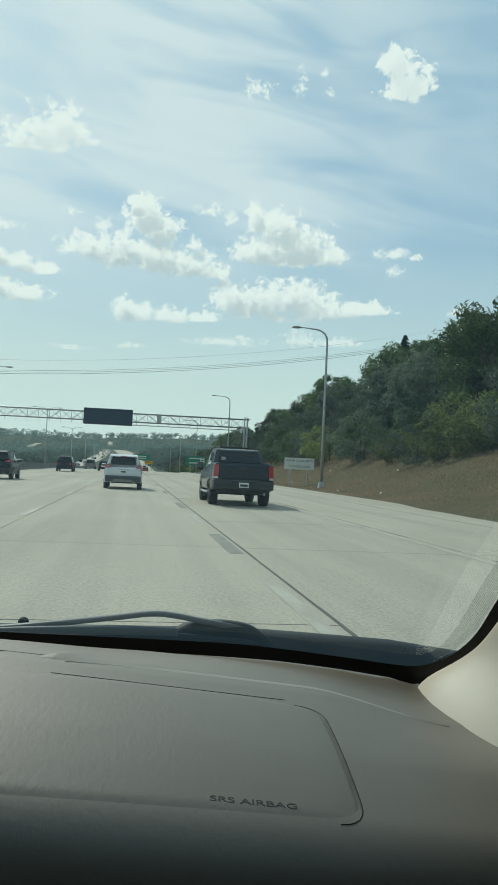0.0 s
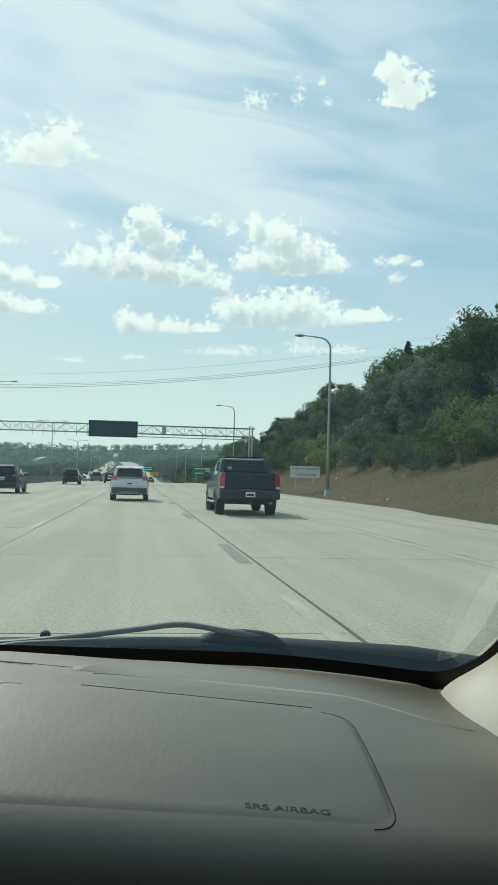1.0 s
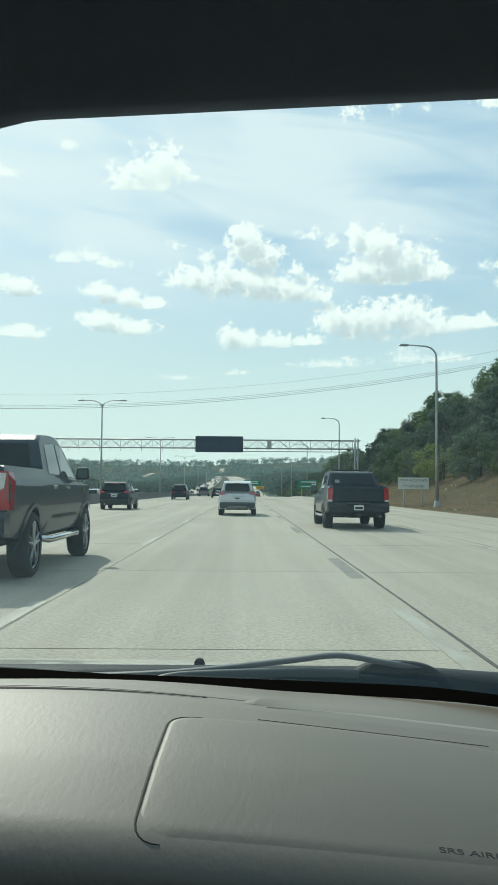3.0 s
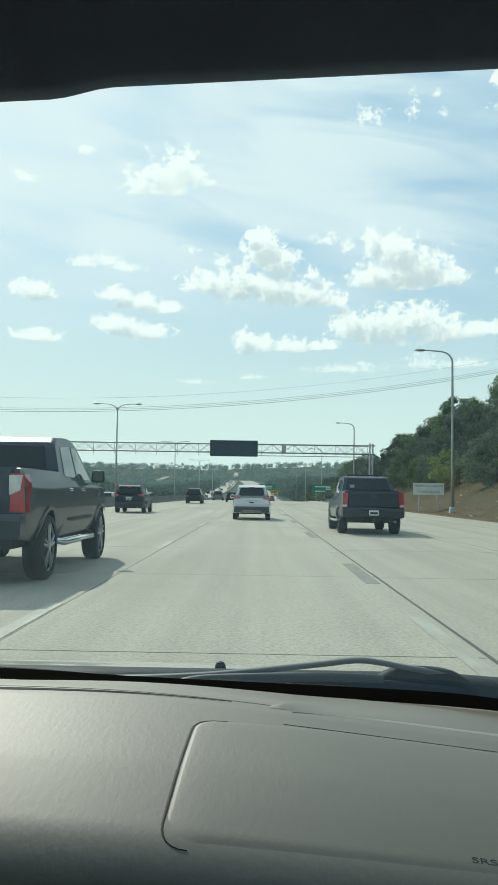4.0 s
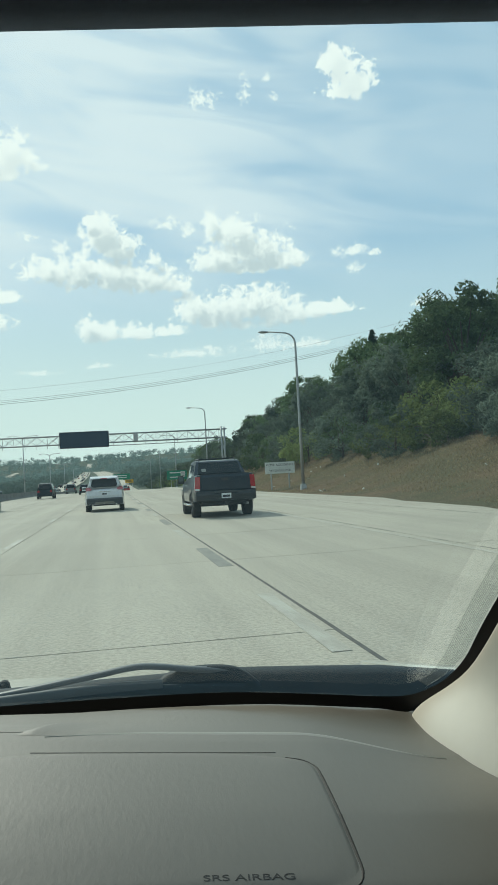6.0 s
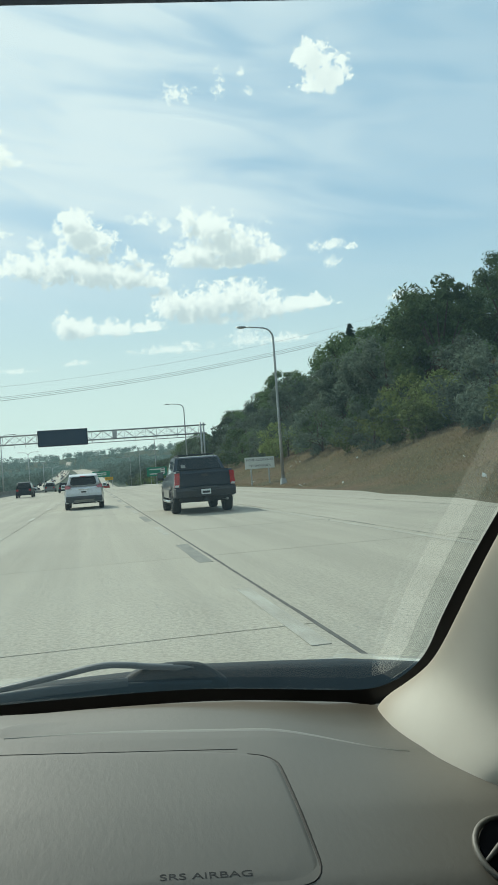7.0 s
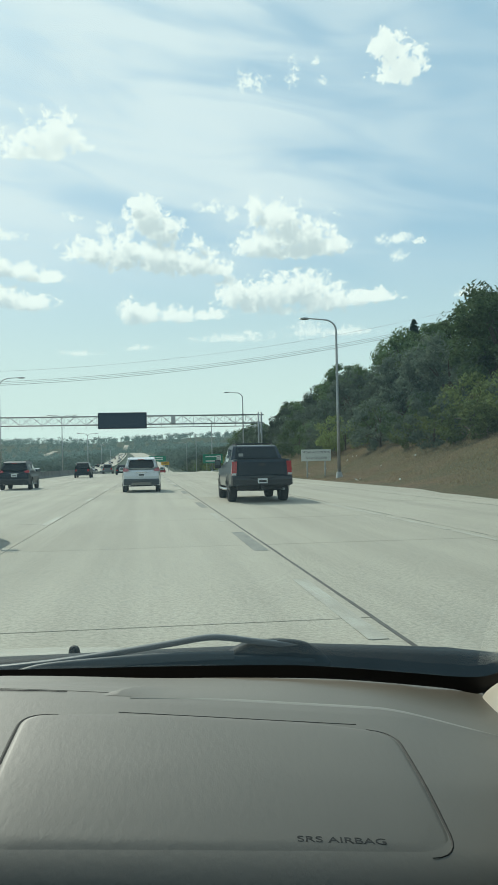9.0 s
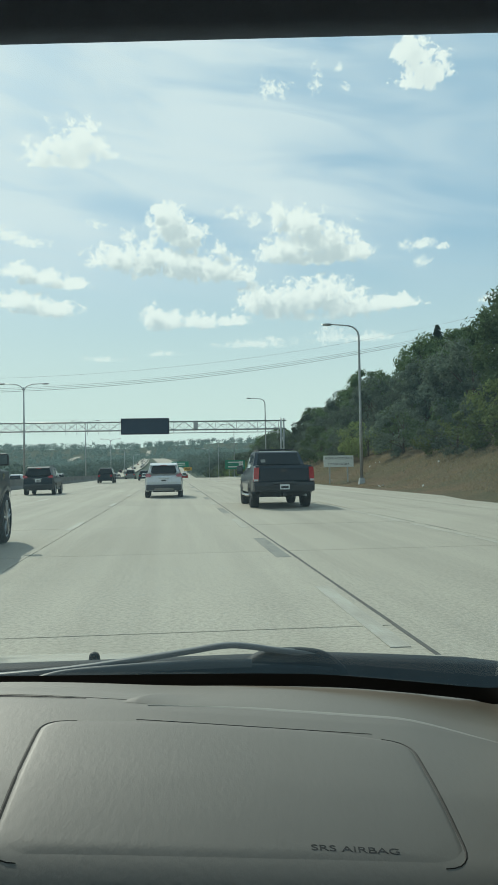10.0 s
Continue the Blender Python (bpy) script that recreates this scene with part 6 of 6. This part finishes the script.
def build_pillar():
    """The trim that covers the windshield pillar, flaring at its foot."""
    foot = [(0.4170, 0.975, 0.9620), (0.4115, 0.905, 0.964), (0.4115, 0.850, 0.957), (0.4190, 0.796, 0.950), (0.4290, 0.750, 0.946), (0.4411, 0.730, 0.943), (0.49, 0.71, 0.94), (0.58, 0.69, 0.935)]
    rows = [[(fx - 0.004, fy, fz - 0.05) for fx, fy, fz in foot], foot]
    edge = [screen_point(*p, 0.003) for p in OUTER[11:]]
    for i, p in enumerate(edge):
        t = i / (len(edge) - 1)
        near = smooth01(i, -0.5, 3.6)
        row = []
        for k, f in enumerate(foot):
            d = Vector(f) - Vector(foot[0])
            blend = Vector((TRIM_X[k], TRIM_Y[k] * (1 - 0.2 * t), -0.004 * k))
            off = d.lerp(blend, near)
            low = p + off
            if near < 1:
                low.z = max(low.z, Vector(f).z + 0.004 * i)
            row.append(low)
        rows.append(row)
    bm = bmesh.new()
    grid(bm, rows)
    trim = part("pillar_trim", bm, PILLAR, car, "pale beige windshield pillar trim", smooth=True)
    thick = trim.modifiers.new("thickness", "SOLIDIFY")
    thick.thickness, thick.offset = 0.006, -1
    soft = trim.modifiers.new("soft", "SUBSURF")
    soft.levels = soft.render_levels = 2
    # the same on the driver's side, about the car's middle
    bm = bmesh.new()
    grid(bm, [[Vector((-0.66 - q[0], q[1], q[2])) for q in row] for row in rows])
    trim = part("pillar_trim", bm, PILLAR, car, "pale beige windshield pillar trim", smooth=True)
    thick = trim.modifiers.new("thickness", "SOLIDIFY")
    thick.thickness, thick.offset = 0.006, 1


build_pillar()


def build_cabin():
    # the folded sun visor: a padded flap under the roof, over the passenger; beside its end the edge steps down
    outline = [(-0.170, 1.3560), (-0.020, 1.3370), (0.080, 1.3260), (0.118, 1.3213), (0.1280, 1.3202), (0.1330, 1.3200), (0.1345, 1.3222), (0.1330, 1.3290), (0.122, 1.3370), (0.050, 1.3500), (-0.170, 1.3760), (-0.170, 1.3560)]
    bm = bmesh.new()
    rows = []
    for x in [-1.10 + 0.1 * k for k in range(10)] + [-0.10, -0.082, -0.078, -0.075, -0.072, -0.069, -0.066, -0.063, -0.05] + [0.0 + 0.065 * k for k in range(9)]:
        dip = 0.0587 * x - 0.0018 * (1 - smooth01(x, -0.078, -0.066))
        rows.append([(x, y, z + dip) for y, z in outline])
    grid(bm, rows)
    part("sun_visor", bm, VISOR, car, "dark folded sun visor along the roof edge", smooth=True)
    part("roof", box(bmesh.new(), (-1.16, -1.75, 1.50), (0.56, 0.36, 1.54)), LINER, car)
    part("rear_wall", box(bmesh.new(), (-1.16, -1.80, 0.2), (0.60, -1.75, 1.54)), DOOR_DARK, car)
    part("floor_pan", box(bmesh.new(), (-1.2, -1.8, 0.16), (0.66, 1.2, 0.2)), DOOR_DARK, car)
    part("firewall", box(bmesh.new(), (-1.15, 1.02, 0.2), (0.45, 1.05, 0.93)), DOOR_DARK, car)
    for s, x in ((1, 0.62), (-1, -1.22)):
        part("door_panel", box(bmesh.new(), (min(x, x + 0.06 * s), -1.75, 0.2), (max(x, x + 0.06 * s), 0.98, 0.955)), DOOR_DARK, car, "dark vinyl door panel")
        part("roof_rail", box(bmesh.new(), (min(x - 0.10 * s, x), -1.75, 1.40), (max(x - 0.10 * s, x), 0.36, 1.52)), LINER, car)
        part("door_pillar", box(bmesh.new(), (min(x - 0.05 * s, x + 0.01 * s), -0.45, 0.95), (max(x - 0.05 * s, x + 0.01 * s), -0.25, 1.45)), LINER, car)
    # unseen opaque boxes added over the side windows to keep daylight out
    for x0, y0, y1 in ((0.62, -0.30, 0.55), (-1.28, -0.30, 0.45), (0.62, -1.75, -0.40), (-1.28, -1.75, -0.40)):
        part("door_frame", box(bmesh.new(), (x0, y0, 0.95), (x0 + 0.05, y1, 1.45)), DOOR_DARK, car, "unseen dark panel that blocks the side window")
    # outside: cowl, wipers, bonnet
    bm = bmesh.new()
    rows = []
    for i in range(20):
        x = -1.2 + 1.68 * i / 19
        yy = 1.035 - 0.10 * smooth01(x, 0.2, 0.5)
        top = 1.231 - (0.2040 + 0.013 * smooth01(x, 0.20, 0.42)) * (yy + 0.034)
        drop = 0.015 * smooth01(x, 0.38, 0.50)
        profile = [(x, yy - 0.03, top - 0.05 - drop), (x, yy, top - 0.004 - drop), (x, yy + 0.01, top - drop), (x, yy + 0.05, top - 0.004 - drop), (x, yy + 0.16, top - 0.045 - drop), (x, yy + 0.17, 0.80)]
        rows.append([(0.03 + (px - 0.03) * 1.09, py * 1.09, 1.247 + (pz - 1.247) * 1.09) for px, py, pz in profile])
    grid(bm, rows)
    part("cowl", bm, COWL, car, "dark plastic cowl below the windshield", smooth=True)
    bm = bmesh.new()
    rows = []
    for i in range(18):
        y = 1.19 + 1.15 * (i / 17)
        d = y - 1.19
        rows.append([(x, y, 0.971 - 0.07 * d - 0.20 * d * d - 0.12 * abs(x + 0.33) ** 3 - 0.02 * smooth01(x, -0.2, 0.45)) for x in [-1.25 + 0.1 * j for j in range(19)]])
    grid(bm, rows)
    part("bonnet", bm, HOOD, car, "light beige painted bonnet", smooth=True)
    for nx in (-0.092, -0.62):
        part("washer_nozzle", box(bmesh.new(), (nx - 0.011, 1.240, 0.960), (nx + 0.011, 1.258, 0.9845), 0.4), COWL, car, bevel=0.006)
    # wiper: arm with a raised elbow, hub cover and blade
    def bar(pts, w, h, name, mat):
        fine = []
        for i in range(len(pts) - 1):
            p0, p1, p2, p3 = (Vector(pts[min(max(i + d, 0), len(pts) - 1)]) for d in (-1, 0, 1, 2))
            for k in range(4):
                t = k / 4
                fine.append(0.5 * (2 * p1 + (p2 - p0) * t + (2 * p0 - 5 * p1 + 4 * p2 - p3) * t * t + (3 * p1 - p0 - 3 * p2 + p3) * t ** 3))
        fine.append(Vector(pts[-1]))
        section = [(-0.5, -1.0), (-0.5, -0.25), (-0.25, 0.0), (0.25, 0.0), (0.5, -0.25), (0.5, -1.0), (-0.5, -1.0)]
        eye, out = Vector((0.03, 0.0, 1.247)), 1.06
        bm = bmesh.new()
        grid(bm, [[eye + (p + Vector((0, a * w, b * h)) - eye) * out for a, b in section] for p in fine])
        return part(name, bm, mat, car, smooth=True)
    bar([(-0.24, 0.985, 1.018), (-0.10, 0.990, 1.0235), (0.03, 0.998, 1.036), (0.085, 1.0, 1.0425), (0.115, 1.0, 1.041), (0.15, 1.005, 1.034), (0.20, 1.01, 1.026)], 0.012, 0.006, "wiper_arm", WIPER)
    bar([(0.112, 1.012, 1.014), (0.132, 1.012, 1.0265), (0.17, 1.014, 1.0300), (0.205, 1.014, 1.0265), (0.224, 1.014, 1.018), (0.240, 1.014, 1.004)], 0.03, 0.04, "wiper_hub", COWL)
    bar([(-0.13, 0.972, 1.018), (-0.10, 0.975, 1.0235), (-0.03, 0.98, 1.026), (0.05, 0.985, 1.027), (0.12, 0.99, 1.024)], 0.01, 0.010, "wiper_blade", CLADDING)
    bar([(-0.13, 0.974, 1.014), (0.0, 0.982, 1.019), (0.12, 0.99, 1.018), (0.22, 1.0, 1.008)], 0.012, 0.016, "blade_rubber", COWL)
    bar([(-0.70, 0.95, 1.036), (-0.45, 0.95, 1.038), (-0.28, 0.955, 1.032), (-0.18, 0.965, 1.020), (-0.12, 0.972, 1.010)], 0.012, 0.02, "wiper_blade", COWL)


build_cabin()


def build_outer_body():
    """The outside of the car: flanks with wheel arches, wings, nose, boot, roof skin and wheels."""
    mid, r = -0.30, 0.32
    rear, front = -1.55, 1.75
    top = [(-2.45, 0.55), (-2.42, 0.90), (-1.80, 0.98), (0.95, 0.94), (1.20, 0.93), (2.10, 0.76), (2.42, 0.62), (2.46, 0.45)]
    side = arched(top, rear, front, r, 0.24, -2.44, 2.45)
    for x0 in (0.685, -1.335):
        part("flank", slab([(x0, y, z) for y, z in side], 0.05, (1, 0, 0)), HOOD, car, "light beige painted flank", bevel=0.012)
    for s in (-1, 1):
        part("wing", slab([(mid + s * 0.99, 1.0, 0.935), (mid + s * 0.80, 1.19, 0.93), (mid + s * 0.80, 2.2, 0.70), (mid + s * 0.99, 2.1, 0.755)], 0.03, (0, 0, -1)), HOOD, car)
        for y in (rear, front):
            wheel(car, mid + s * 0.87, y, r, 0.21, ALLOY, s)
    part("nose", shell([(2.2, 0.30), (2.2, 0.70), (2.40, 0.64), (2.50, 0.50), (2.46, 0.28)], lambda y, z: 0.98 - 0.5 * max(0.0, y - 2.3), (), (), 0.04), HOOD, car, smooth="shell").location = (mid, 0, 0)
    part("boot", shell([(-2.46, 0.32), (-2.48, 0.62), (-2.42, 0.93), (-1.83, 0.985), (-1.83, 0.32)], lambda y, z: 0.98 - 0.3 * max(0.0, -2.2 - y), (), (), 0.05), HOOD, car, smooth="shell").location = (mid, 0, 0)
    rows = []
    for i in range(13):
        y = 0.38 - 2.15 * i / 12
        rows.append([(mid + 0.94 * k / 6, y, 1.555 + 0.03 * (1 - (k / 6) ** 2) - 0.05 * abs(k / 6) ** 6) for k in range(-6, 7)])
    bm = bmesh.new()
    grid(bm, rows)
    skin = part("roof_skin", bm, HOOD, car, "light beige painted roof", smooth=True)
    thick = skin.modifiers.new("thickness", "SOLIDIFY")
    thick.thickness = 0.01
    part("rear_window", slab([(mid - 0.80, -1.81, 1.50), (mid + 0.80, -1.81, 1.50), (mid + 0.88, -2.12, 0.98), (mid - 0.88, -2.12, 0.98)], 0.012, (0, -0.6, 0.6)), GLASS_DARK, car)


build_outer_body()

# ---- the slabs of the road, last ----
build_road()
